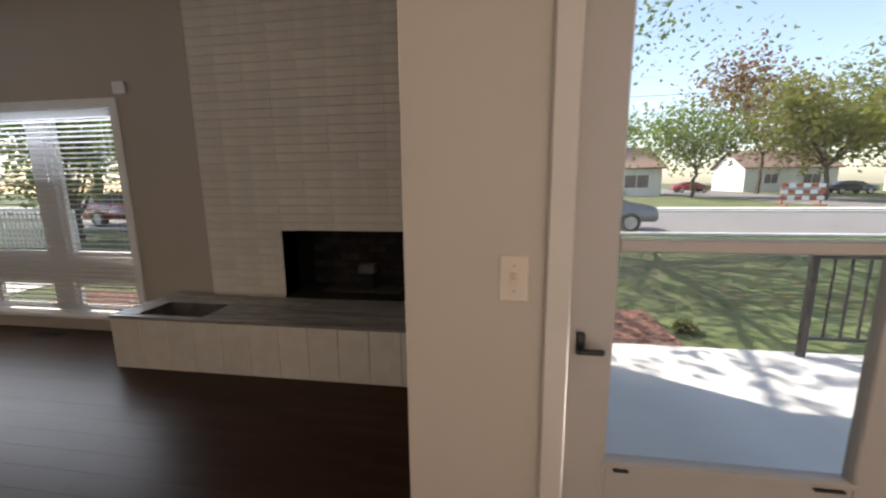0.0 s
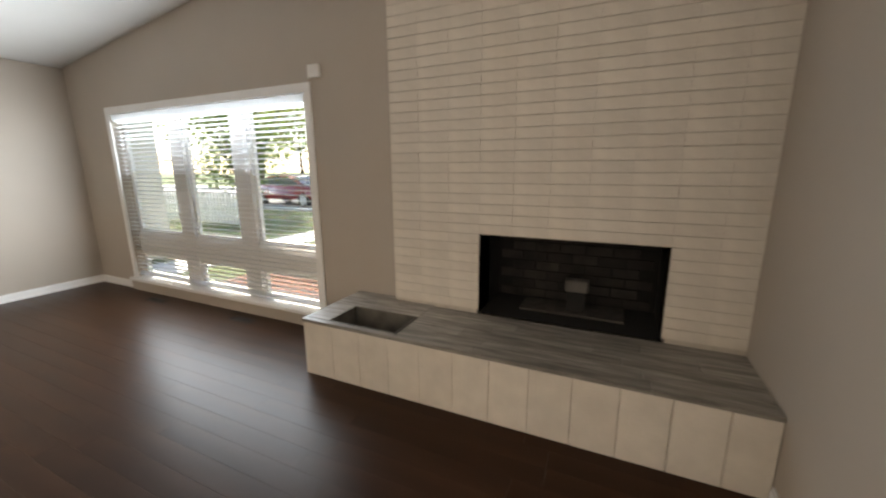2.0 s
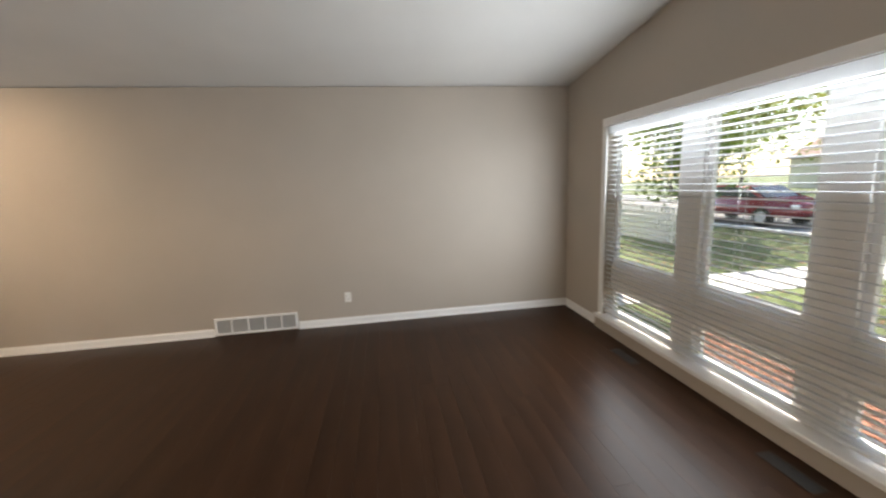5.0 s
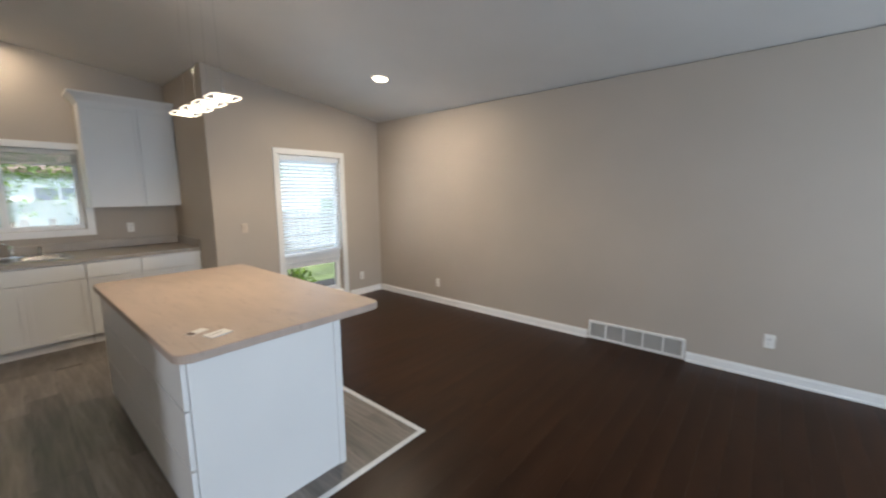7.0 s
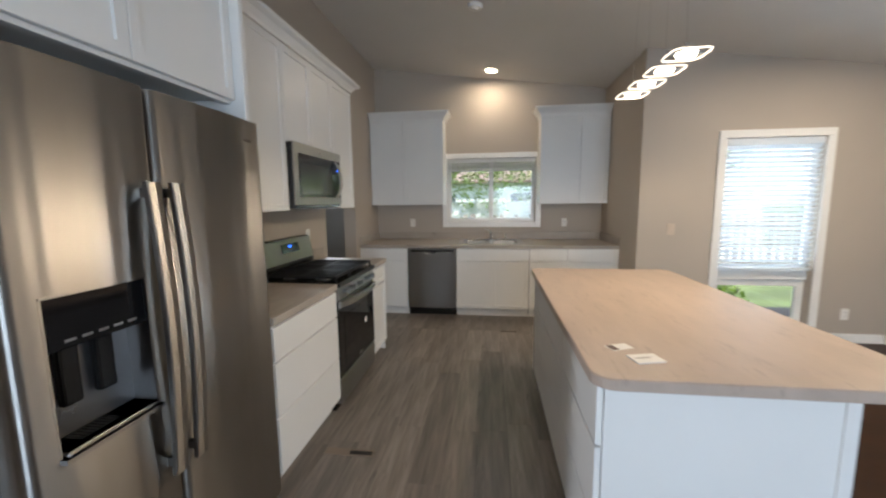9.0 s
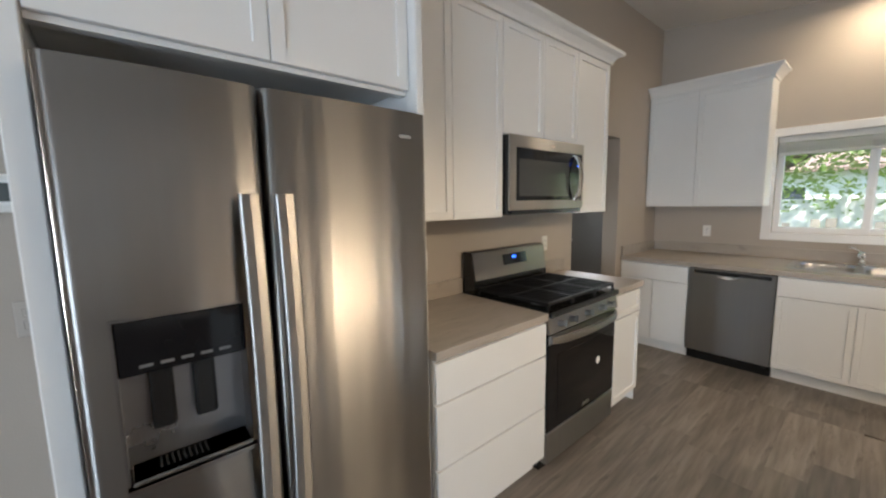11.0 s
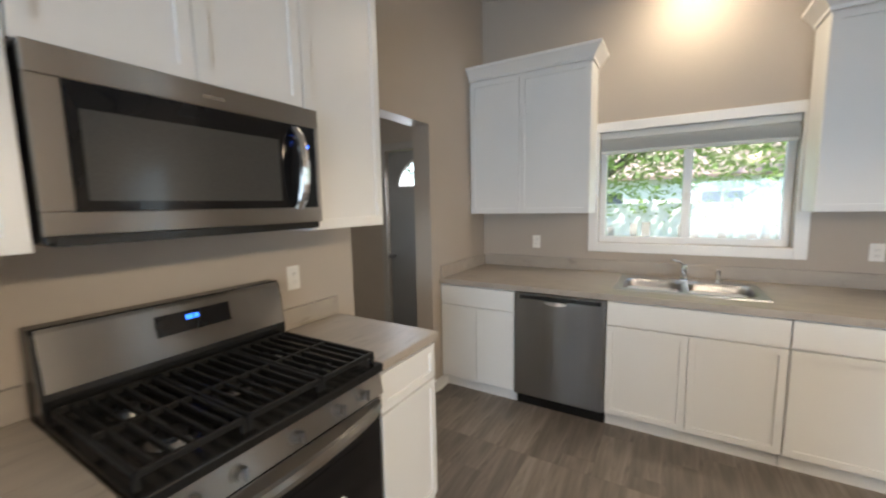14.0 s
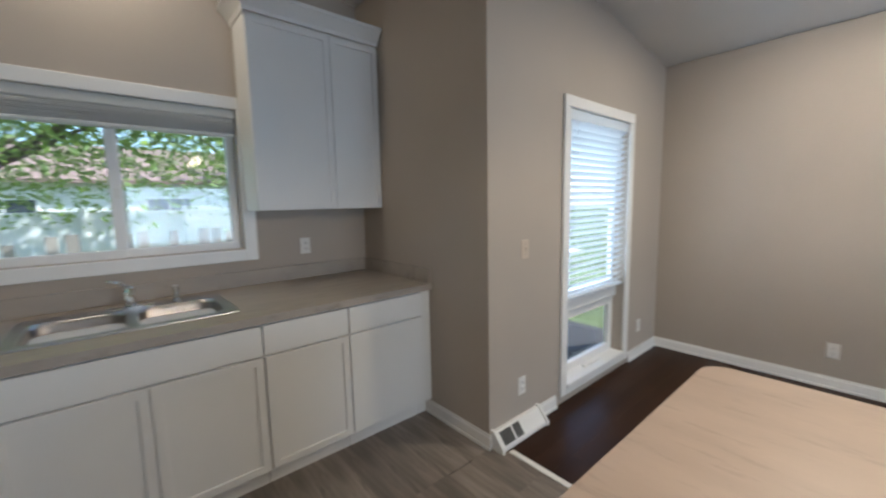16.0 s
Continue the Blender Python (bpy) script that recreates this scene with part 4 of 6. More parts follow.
for xa, xb in bowls:
    bm = bmesh.new()
    L = loft(bm, [[(x, y, CT + z) for x, y in rrect(xa + d, xb - d, by0 + d, by1 - d, r)] for d, z, r in ((-0.012, 0.0076, 0.05), (0.0, 0.006, 0.06), (0.008, -0.01, 0.065), (0.014, -0.15, 0.07), (0.035, -0.178, 0.075), (0.11, -0.182, 0.05))])
    bm.faces.new(L[-1])
    bowl = part("bowl", bm, SINKM, sk)
    smooth(bowl)
    xc, yc = (xa + xb) / 2, (by0 + by1) / 2
    part("drain", cyl(bmesh.new(), (xc, yc, CT - 0.181), (xc, yc, CT - 0.177), 0.04, 20), STEELD, bowl)
fa = thing("faucet", (-0.54, 5.2, CT), "chrome single-lever kitchen faucet on the sink deck", "faucet")
bm = bmesh.new()
loft(bm, [[(x, y, CT + z) for x, y in rrect(-0.64, -0.44, 5.175, 5.225, 0.024)] for z in (0.007, 0.018)])
bm.faces.new(bm.verts[-24:])
part("deck_plate", bm, CHROME, fa)
bm = bmesh.new()
cyl(bm, (-0.54, 5.2, CT + 0.015), (-0.54, 5.2, CT + 0.10), 0.022, 18, 0.019)
bmesh.ops.create_uvsphere(bm, u_segments=14, v_segments=10, radius=0.022, matrix=Matrix.Translation((-0.54, 5.2, CT + 0.105)))
smooth(part("body", bm, CHROME, fa))
smooth(part("spout", sweep(bmesh.new(), [(-0.54, 5.19, CT + 0.075), (-0.545, 5.12, CT + 0.115), (-0.55, 5.05, CT + 0.128), (-0.553, 4.99, CT + 0.115), (-0.554, 4.985, CT + 0.095)], 0.011), CHROME, fa))
smooth(part("lever", sweep(bmesh.new(), [(-0.54, 5.2, CT + 0.12), (-0.58, 5.19, CT + 0.15), (-0.625, 5.185, CT + 0.16)], 0.008), CHROME, fa))
sp = thing("side_sprayer", (-0.34, 5.2, CT), "chrome side sprayer on the sink deck", "sprayer")
bm = cyl(bmesh.new(), (-0.34, 5.2, CT + 0.007), (-0.34, 5.2, CT + 0.03), 0.022, 16, 0.016)
part("base", bm, CHROME, sp)
bm = cyl(bmesh.new(), (-0.34, 5.2, CT + 0.03), (-0.34, 5.195, CT + 0.10), 0.012, 14, 0.016)
part("spray_head", bm, CHROME, sp)


def crown(ob, pts, z0, h=0.10, out=0.07):
    """Crown moulding swept along a plan polyline; the room lies on the right of its direction."""
    prof = ((0.0, 0.0), (0.012, 0.0), (0.016, 0.02), (0.04, 0.05), (out - 0.008, h - 0.025), (out, h - 0.02), (out, h), (0.0, h))
    P = [Vector((p[0], p[1])) for p in pts]
    nrm = []
    for i in range(len(P)):
        ds = []
        if i > 0:
            ds.append((P[i] - P[i - 1]).normalized())
        if i < len(P) - 1:
            ds.append((P[i + 1] - P[i]).normalized())
        ns = [Vector((d.y, -d.x)) for d in ds]
        nn = sum(ns, Vector((0, 0))) / len(ns)
        nrm.append(nn / nn.length_squared)
    bm = bmesh.new()
    rings = [[bm.verts.new((P[i].x + nrm[i].x * o, P[i].y + nrm[i].y * o, z0 + z)) for o, z in prof] for i in range(len(P))]
    for a, b in zip(rings, rings[1:]):
        for k in range(len(prof)):
            bm.faces.new((a[k], a[(k + 1) % len(prof)], b[(k + 1) % len(prof)], b[k]))
    bm.faces.new(rings[0])
    bm.faces.new(rings[-1][::-1])
    return part("crown_moulding", bm, CAB, ob)


# uppers on the sink wall
UF = 5.155
for xa, xb, xs, pts in ((XS + 0.006, -1.19, -1.755, [(XS + 0.006, UF - 0.02), (-1.19, UF - 0.02), (-1.19, YK - 0.004)]), (0.105, XR - 0.003, 0.62, [(0.105, YK - 0.004), (0.105, UF - 0.02), (XR - 0.003, UF - 0.02)])):
    uc = thing("wall_cabinet", ((xa + xb) / 2, UF, 1.415), "white two-door wall cabinet with crown moulding beside the window", "cabinet", group="sink wall cabinets")
    part("body", bx(xa, UF, 1.415, xb, YK - 0.004, 2.58), CAB, uc)
    front(uc, "door", "y", UF, -1, xa, xs, 1.415, 2.555, True, 0.06)
    front(uc, "door", "y", UF, -1, xs, xb, 1.415, 2.555, True, 0.06)
    crown(uc, pts, 2.562, 0.105, 0.075)

# stove run
SF = -1.585
def stove_cab(y0, y1, rows, label):
    ob = thing("base_cabinet", (SF, (y0 + y1) / 2, 0.0), label, "cabinet", group="stove base cabinets")
    part("body", bx(XS + 0.004, y0 + 0.001, U0, SF, y1 - 0.001, U1), CAB, ob)
    part("toe_kick", bx(SF - 0.075, y0 + 0.001, 0.0, SF - 0.055, y1 - 0.001, U0 - 0.001), CAB, ob)
    part("side_panel", bx(XS + 0.004, y1 - 0.0008, 0.0, SF - 0.0, y1 + 0.005, U1) if y1 > 3 else bx(XS + 0.004, y0 - 0.005, 0.0, SF - 0.08, y0 + 0.0008, U0), CAB, ob)
    for z0, z1, nm, sh in rows:
        front(ob, nm, "x", SF, 1, y0, y1, z0, z1, sh, 0.05)
    return ob


stove_cab(1.505, 2.262, [(0.688, 0.862, "drawer", False), (0.40, 0.682, "drawer", False), (U0, 0.394, "drawer", False)], "white base cabinet of three plain drawers")
stove_cab(3.052, 3.44, [(0.70, 0.862, "drawer", True), (U0, 0.694, "door", True)], "narrow white base cabinet with a drawer over a door")
for y0, y1 in ((1.502, 2.264), (3.05, 3.46)):
    c = thing("stove_counter", (-1.88, (y0 + y1) / 2, CT), "grey-beige laminate counter beside the stove", "countertop", group="stove counters")
    part("top", bx(XS + 0.003, y0, 0.875, -1.555, y1, CT, bevel=0.004, seg=2), LAMS, c)
    part("backsplash", bx(XS + 0.003, y0, CT, XS + 0.022, y1, CT + 0.10, bevel=0.003), LAMS, c)

# gas range
RG = thing("gas_range", (-1.86, 2.657, 0.0), "stainless steel gas range with black cast-iron grates", "stove")
r0, r1, rf = 2.27, 3.044, -1.562
part("carcass", bx(XS + 0.02, r0, 0.0, rf - 0.045, r1, 0.885), BLACKM, RG)
part("cooktop", bx(XS + 0.02, r0, 0.886, rf + 0.02, r1, 0.918, bevel=0.006, seg=2), BLACKM, RG)
bm = prism(bmesh.new(), [(rf - 0.045, 0.795), (rf + 0.008, 0.795), (rf + 0.014, 0.80), (rf - 0.004, 0.885), (rf - 0.045, 0.885)], r0, r1, "y")
part("control_panel", bm, STEEL, RG)
for i, yy in enumerate((2.375, 2.485, 2.657, 2.82, 2.93)):
    bm = bmesh.new()
    cyl(bm, (rf + 0.004, yy, 0.838), (rf + 0.014, yy, 0.841), 0.022, 20)
    cyl(bm, (rf + 0.012, yy, 0.8405), (rf + 0.036, yy, 0.846), 0.0175, 20, 0.015)
    box(bm, rf + 0.036, yy - 0.004, 0.828, rf + 0.052, yy + 0.004, 0.866, bevel=0.002)
    part("knob", bm, STEELD, RG)
dr = part("oven_door", bx(rf - 0.044, r0 + 0.004, 0.235, rf + 0.0, r1 - 0.004, 0.788, bevel=0.005), BLACKG, RG)
part("oven_window", bx(rf + 0.0006, r0 + 0.10, 0.30, rf + 0.002, r1 - 0.10, 0.66), mat("oven_window", (0.006, 0.006, 0.007), 0.05, var=0.05, spec=0.3), dr)
part("door_top_rail", bx(rf + 0.0005, r0 + 0.004, 0.735, rf + 0.006, r1 - 0.004, 0.786, bevel=0.002), STEEL, dr)
hd = []
for i in range(13):
    u = i / 12
    hd.append((rf + 0.012 + 0.052 * math.sin(math.pi * u) ** 0.5, r0 + 0.02 + (r1 - r0 - 0.04) * u, 0.762))
bm = bmesh.new()
R = [[bm.verts.new((p[0] + dx, p[1], p[2] + dz)) for dx, dz in ((-0.008, -0.021), (0.006, -0.018), (0.010, 0.0), (0.006, 0.018), (-0.008, 0.021))] for p in hd]
for a, b in zip(R, R[1:]):
    for k in range(5):
        bm.faces.new((a[k], a[(k + 1) % 5], b[(k + 1) % 5], b[k]))
bm.faces.new(R[0])
bm.faces.new(R[-1][::-1])
part("handle", bm, STEEL, dr, "bowed steel handle")
part("sticker", cyl(bmesh.new(), (rf + 0.0021, 2.82, 0.50), (rf + 0.0029, 2.82, 0.50), 0.024, 20), PLASTIC, dr)
part("badge", bx(rf + 0.0021, 2.64, 0.262, rf + 0.0035, 2.72, 0.282, bevel=0.001), CHROME, dr)
part("storage_drawer", bx(rf - 0.044, r0 + 0.004, 0.05, rf + 0.0, r1 - 0.004, 0.228, bevel=0.005), STEELD, RG)
# backguard
bm = prism(bmesh.new(), [(XS + 0.02, 0.90), (-2.10, 0.90), (-2.10, 0.98), (-2.128, 1.165), (-2.14, 1.18), (XS + 0.02, 1.18)], r0, r1, "y")
part("backguard", bm, BLACKM, RG)
bm = prism(bmesh.new(), [(-2.0985, 1.0), (-2.1255, 1.165), (-2.132, 1.176), (-2.14, 1.1765), (-2.132, 1.163), (-2.105, 1.0)], r0 + 0.012, r1 - 0.006, "y")
part("control_face", bm, STEEL, RG)
cl = part("clock_panel", prism(bmesh.new(), [(-2.105, 1.072), (-2.1195, 1.142), (-2.117, 1.1425), (-2.1025, 1.0725)][::-1], 2.56, 2.81, "y"), BLACKG, RG)
BLUE = glow("blue_display", (0.03, 0.14, 1.0), 1.0)
for i, yy in enumerate((2.655, 2.668, 2.685)):
    part("clock_digit", prism(bmesh.new(), [(-2.1098, 1.112), (-2.1128, 1.128), (-2.1118, 1.1282), (-2.1088, 1.1122)], yy, yy + 0.009, "y"), BLUE, cl)
# burners and grates
for bxp, byp, rr in ((-1.72, 2.42, 0.048), (-1.98, 2.42, 0.036), (-1.85, 2.657, 0.05), (-1.72, 2.89, 0.042), (-1.98, 2.89, 0.036)):
    bm = cyl(bmesh.new(), (bxp, byp, 0.918), (bxp, byp, 0.928), rr + 0.012, 24, rr)
    b = part("burner", bm, STEELD, RG)
    part("burner_cap", cyl(bmesh.new(), (bxp, byp, 0.928), (bxp, byp, 0.937), rr * 0.82, 24, rr * 0.72), IRON, b)
gx0, gx1 = XS + 0.14, rf - 0.01
for g in range(3):
    ya = r0 + 0.012 + g * (r1 - r0 - 0.024) / 3
    yb = ya + (r1 - r0 - 0.024) / 3 - 0.004
    gt = part("grate", bmesh.new(), IRON, RG)
    bm = bmesh.new()
    bars = [(gx0, gx1, ya, ya + 0.012), (gx0, gx1, yb - 0.012, yb), (gx0, gx0 + 0.012, ya, yb), (gx1 - 0.012, gx1, ya, yb)]
    for k in range(1, 6):
        yy = ya + (yb - ya) * k / 6
        bars.append((gx0, gx1, yy - 0.0045, yy + 0.0045))
    bars.append(((gx0 + gx1) / 2 - 0.006, (gx0 + gx1) / 2 + 0.006, ya, yb))
    for b in bars:
        box(bm, b[0], b[2], 0.945, b[1], b[3], 0.962, bevel=0.002)
    for xx in (gx0, gx1 - 0.012):
        for yy in (ya, yb - 0.012):
            box(bm, xx, yy, 0.918, xx + 0.012, yy + 0.012, 0.948)
    bmesh.ops.translate(bm, verts=bm.verts, vec=-ORIGIN[RG.name])
    bm.to_mesh(gt.data)
    bm.free()

# uppers over the stove
UX = -1.875
def stove_upper(y0, y1, z0, n, label):
    ob = thing("wall_cabinet", (UX, (y0 + y1) / 2, z0), label, "cabinet", group="stove wall cabinets")
    part("body", bx(XS + 0.004, y0 + 0.0006, z0, UX, y1 - 0.0006, 2.485), CAB, ob)
    for i in range(n):
        front(ob, "door", "x", UX, 1, y0 + (y1 - y0) * i / n, y0 + (y1 - y0) * (i + 1) / n, z0, 2.47, True, 0.058)
    return ob


stove_upper(1.505, 2.249, 1.408, 2, "white two-door wall cabinet beside the microwave")
stove_upper(2.251, 3.010, 1.866, 2, "short white two-door wall cabinet over the microwave")
last = stove_upper(3.012, 3.455, 1.408, 1, "narrow white wall cabinet at the end of the run")
crown(last, [(UX + 0.02, 1.503), (UX + 0.02, 3.455), (XS + 0.004, 3.455)], 2.472, 0.085, 0.075)

# microwave
mw = thing("microwave", (-2.0, 2.65, 1.412), "stainless over-range microwave with a black glass door", "microwave")
m0, m1, mz0, mz1, mf = 2.256, 3.034, 1.425, 1.864, -1.812
part("case", bx(XS + 0.006, m0 + 0.003, mz0, mf - 0.013, m1 - 0.003, mz1 - 0.003, bevel=0.004), BLACKM, mw)
bm = bmesh.new()
for b in ((m0, m1, mz0 + 0.02, mz0 + 0.075), (m0, m1, mz1 - 0.07, mz1 - 0.002), (m0, m0 + 0.06, mz0 + 0.075, mz1 - 0.07), (m1 - 0.018, m1, mz0 + 0.075, mz1 - 0.07)):
    box(bm, mf - 0.012, b[0], b[2], mf + 0.0, b[1], b[3], bevel=0.003)
part("door_frame", bm, STEEL, mw)
md = part("door_glass", bx(mf - 0.0128, m0 + 0.06, mz0 + 0.075, mf - 0.002, m1 - 0.018, mz1 - 0.07), BLACKG, mw, "black glass door")
part("window_screen", bx(mf - 0.0022, m0 + 0.085, mz0 + 0.10, mf - 0.0012, 2.86, mz1 - 0.13), mat("screen_mesh", (0.05, 0.05, 0.048), 0.12, var=0.1, scale=200), md)
part("clock_digit", bx(mf - 0.0022, 2.955, 1.715, mf - 0.0015, 2.985, 1.727), BLUE, md)
hp = []
for i in range(11):
    u = i / 10
    hp.append((mf + 0.004 + 0.045 * math.sin(math.pi * u) ** 0.6, 2.925, 1.495 + 0.29 * u))
bm = bmesh.new()
R = [[bm.verts.new((p[0] + dx, p[1] + dy, p[2])) for dx, dy in ((-0.007, -0.017), (0.006, -0.014), (0.009, 0.0), (0.006, 0.014), (-0.007, 0.017))] for p in hp]
for a, b in zip(R, R[1:]):
    for k in range(5):
        bm.faces.new((a[k], a[(k + 1) % 5], b[(k + 1) % 5], b[k]))
bm.faces.new(R[0])
bm.faces.new(R[-1][::-1])
part("handle", bm, CHROME, mw, "bowed bright handle")
part("vent_grille", bx(mf - 0.10, m0 + 0.02, mz0 - 0.004, mf - 0.005, m1 - 0.02, mz0 + 0.019), BLACKM, mw)
part("badge", bx(mf + 0.0002, 2.62, mz1 - 0.045, mf + 0.0012, 2.68, mz1 - 0.035), CHROME, mw)

# refrigerator in its surround
FRX, FY0, FY1, FYS = -1.535, 0.502, 1.46, 0.91
fr = thing("refrigerator", (-1.9, 0.99, 0.0), "side-by-side stainless steel refrigerator with an ice dispenser", "refrigerator")
part("cabinet", bx(XS + 0.03, FY0 + 0.005, 0.02, FRX - 0.085, FY1 - 0.005, 1.775, bevel=0.006), mat("fridge_side", (0.16, 0.16, 0.16), 0.45, metal=0.3, var=0.05), fr)
part("toe_grille", bx(FRX - 0.085, FY0 + 0.02, 0.01, FRX - 0.05, FY1 - 0.02, 0.06), BLACKM, fr)


def fridge_door(y0, y1, hole=None):
    """A door whose front bows slightly outward; hole: (y0, y1, z0, z1) for the dispenser."""
    bm = bmesh.new()
    ys = sorted({y0 + (y1 - y0) * i / 60 for i in range(61)} | ({hole[0], hole[1]} if hole else set()))
    def fx(y):
        u = (y - y0) / (y1 - y0)
        e = min(u, 1 - u) * (y1 - y0)
        ripple = 0.00040 * math.sin(math.tau * y / 0.118 + 0.6) + 0.00014 * math.sin(math.tau * y / 0.049)
        return FRX - 0.004 + ripple + 0.012 * math.sin(math.pi * u) - 0.018 * max(0.0, 1 - e / 0.02) ** 2
    zs = [0.07] + ([hole[2], hole[3]] if hole else []) + [1.80]
    back = FRX - 0.075
    G = {(i, j): bm.verts.new((fx(y), y, z)) for i, y in enumerate(ys) for j, z in enumerate(zs)}
    for i in range(len(ys) - 1):
        for j in range(len(zs) - 1):
            if hole and j == 1 and ys[i] >= hole[0] - 1e-6 and ys[i + 1] <= hole[1] + 1e-6:
                continue
            bm.faces.new((G[i, j], G[i + 1, j], G[i + 1, j + 1], G[i, j + 1]))
    bb = [bm.verts.new((back, y, z)) for y, z in ((y0, zs[0]), (y1, zs[0]), (y1, zs[-1]), (y0, zs[-1]))]
    n = len(ys) - 1
    bm.faces.new([G[i, 0] for i in range(n, -1, -1)] + [bb[0], bb[1]])
    bm.faces.new([G[i, len(zs) - 1] for i in range(n + 1)] + [bb[2], bb[3]])
    bm.faces.new([G[0, j] for j in range(len(zs))] + [bb[3], bb[0]])
    bm.faces.new([G[n, j] for j in range(len(zs) - 1, -1, -1)] + [bb[1], bb[2]])
    return smooth(part("door", bm, STEEL, fr))


DH = (0.572, 0.832, 0.862, 1.247)
da = fridge_door(FY0, FYS - 0.003, DH)
db = fridge_door(FYS + 0.003, FY1)
xb = FRX - 0.075
bm = bmesh.new()
box(bm, xb, DH[0] - 0.006, DH[2], FRX + 0.002, DH[0], DH[3])
box(bm, xb, DH[1], DH[2], FRX + 0.002, DH[1] + 0.006, DH[3])
box(bm, xb, DH[0] - 0.006, DH[3], FRX + 0.006, DH[1] + 0.006, DH[3] + 0.006)
box(bm, xb, DH[0] - 0.006, DH[2] - 0.012, FRX + 0.022, DH[1] + 0.006, DH[2])
part("dispenser_frame", bm, STEELD, da)
part("dispenser_back", bx(xb - 0.004, DH[0], DH[2], xb, DH[1], DH[3]), mat("dispenser_grey", (0.30, 0.30, 0.31), 0.28, metal=0.85, var=0.1), da)
dp = part("dispenser_panel", bx(xb + 0.02, DH[0], 1.118, FRX + 0.0, DH[1], DH[3], bevel=0.004), BLACKG, da, "black glossy dispenser panel")
part("dispenser_icon", bx(FRX + 0.0004, 0.61, 1.134, FRX + 0.0011, 0.636, 1.141), mat("icon_grey", (0.14, 0.14, 0.14), 0.5), da)
for i in range(1, 5):
    part("dispenser_icon", bx(FRX + 0.0004, 0.61 + i * 0.04, 1.134, FRX + 0.0011, 0.636 + i * 0.04, 1.141), bpy.data.materials["icon_grey"], da)
for yy in (0.625, 0.715):
    part("paddle", bx(xb + 0.004, yy, 0.955, xb + 0.03, yy + 0.05, 1.116, bevel=0.008, seg=2), BLACKM, da)
part("drip_tray", bx(xb + 0.001, DH[0] + 0.004, DH[2] + 0.001, FRX + 0.015, DH[1] - 0.004, DH[2] + 0.012, bevel=0.003), STEELD, da)
for i in range(9):
    part("tray_slot", bx(xb + 0.012, 0.63 + i * 0.012, DH[2] + 0.0122, FRX - 0.015, 0.634 + i * 0.012, DH[2] + 0.013), SLOT, da)
for yy, dd in ((FYS - 0.052, da), (FYS + 0.034, db)):
    bm = bmesh.new()
    pts = []
    for i in range(15):
        u = i / 14
        pts.append((FRX + 0.034 + 0.022 * math.sin(math.pi * u), yy, 0.62 + 0.905 * u))
    R = [[bm.verts.new((p[0] + dx, p[1] + dy, p[2])) for dx, dy in ((-0.008, -0.024), (0.005, -0.024), (0.008, -0.020), (0.0095, 0.0), (0.008, 0.020), (0.005, 0.024), (-0.008, 0.024))] for p in pts]
    for a, b in zip(R, R[1:]):
        for k in range(7):
            bm.faces.new((a[k], a[(k + 1) % 7], b[(k + 1) % 7], b[k]))
    bm.faces.new(R[0])
    bm.faces.new(R[-1][::-1])
    for zz in (0.64, 1.48):
        box(bm, FRX - 0.004, yy - 0.011, zz, FRX + 0.036, yy + 0.011, zz + 0.028)
    part("handle", bm, STEEL, dd, "long bowed steel handle")
part("badge", bx(FRX + 0.0015, 1.315, 1.712, FRX + 0.004, 1.385, 1.724, bevel=0.001), STEELD, db)
sr = thing("fridge_surround", (-1.98, 0.98, 0.0), "white panels boxing in the refrigerator", "cabinet panel")
part("side_panel", bx(XS + 0.002, 0.44, 0.0, -1.64, 0.49, 2.47, bevel=0.003), CAB, sr)
part("side_panel", bx(XS + 0.002, 1.468, 0.0, -1.60, 1.50, 2.47, bevel=0.003), CAB, sr)
fc = thing("fridge_cabinet", (-1.75, 0.98, 2.0), "white two-door cabinet above the refrigerator", "cabinet")
part("body", bx(XS + 0.004, 0.492, 1.912, -1.662, 1.466, 2.47), CAB, fc)
front(fc, "door", "x", -1.662, 1, 0.492, 0.98, 1.905, 2.455, True, 0.06)
front(fc, "door", "x", -1.662, 1, 0.98, 1.466, 1.905, 2.455, True, 0.06)
part("light_rail", bx(-1.70, 0.492, 1.892, -1.665, 1.466, 1.911), CAB, fc)
crown(fc, [(-1.640, 0.44), (-1.640, 1.50)], 2.472, 0.085, 0.075)

# island
isl = thing("kitchen_island", (0.18, 2.1, 0.0), "white kitchen island with drawers", "kitchen island")
ix0, ix1, iy0, iy1 = -0.165, 0.56, 1.09, 2.90
part("body", bx(ix0, iy0 + 0.004, 0.10, ix1, iy1, 0.875), CAB, isl)
part("toe_kick", bx(ix0 + 0.07, iy0 + 0.006, 0.0, ix1 - 0.004, iy1 - 0.004, 0.10), CAB, isl)
part("end_panel", bx(ix0 + 0.004, iy0 - 0.012, 0.0, ix1 + 0.004, iy0 + 0.003, 0.876, bevel=0.002), CAB, isl)
part("corner_trim", bx(ix1 - 0.03, iy0 - 0.020, 0.0, ix1 + 0.012, iy0 - 0.0125, 0.876, bevel=0.002), CAB, isl)
part("back_panel", bx(ix1 + 0.0005, iy0 + 0.006, 0.0, ix1 + 0.012, iy1, 0.876, bevel=0.002), CAB, isl)
cols = [iy0 - 0.010, 1.70, 2.29, iy1]
for a, b in zip(cols, cols[1:]):
    for z0, z1 in ((0.655, 0.862), (0.38, 0.648), (0.105, 0.373)):
        front(isl, "drawer", "x", ix0, -1, a, b, z0, z1, False)
it = thing("island_top", (0.29, 2.1, 0.878), "warm beige laminate island top with rounded corners", "countertop")
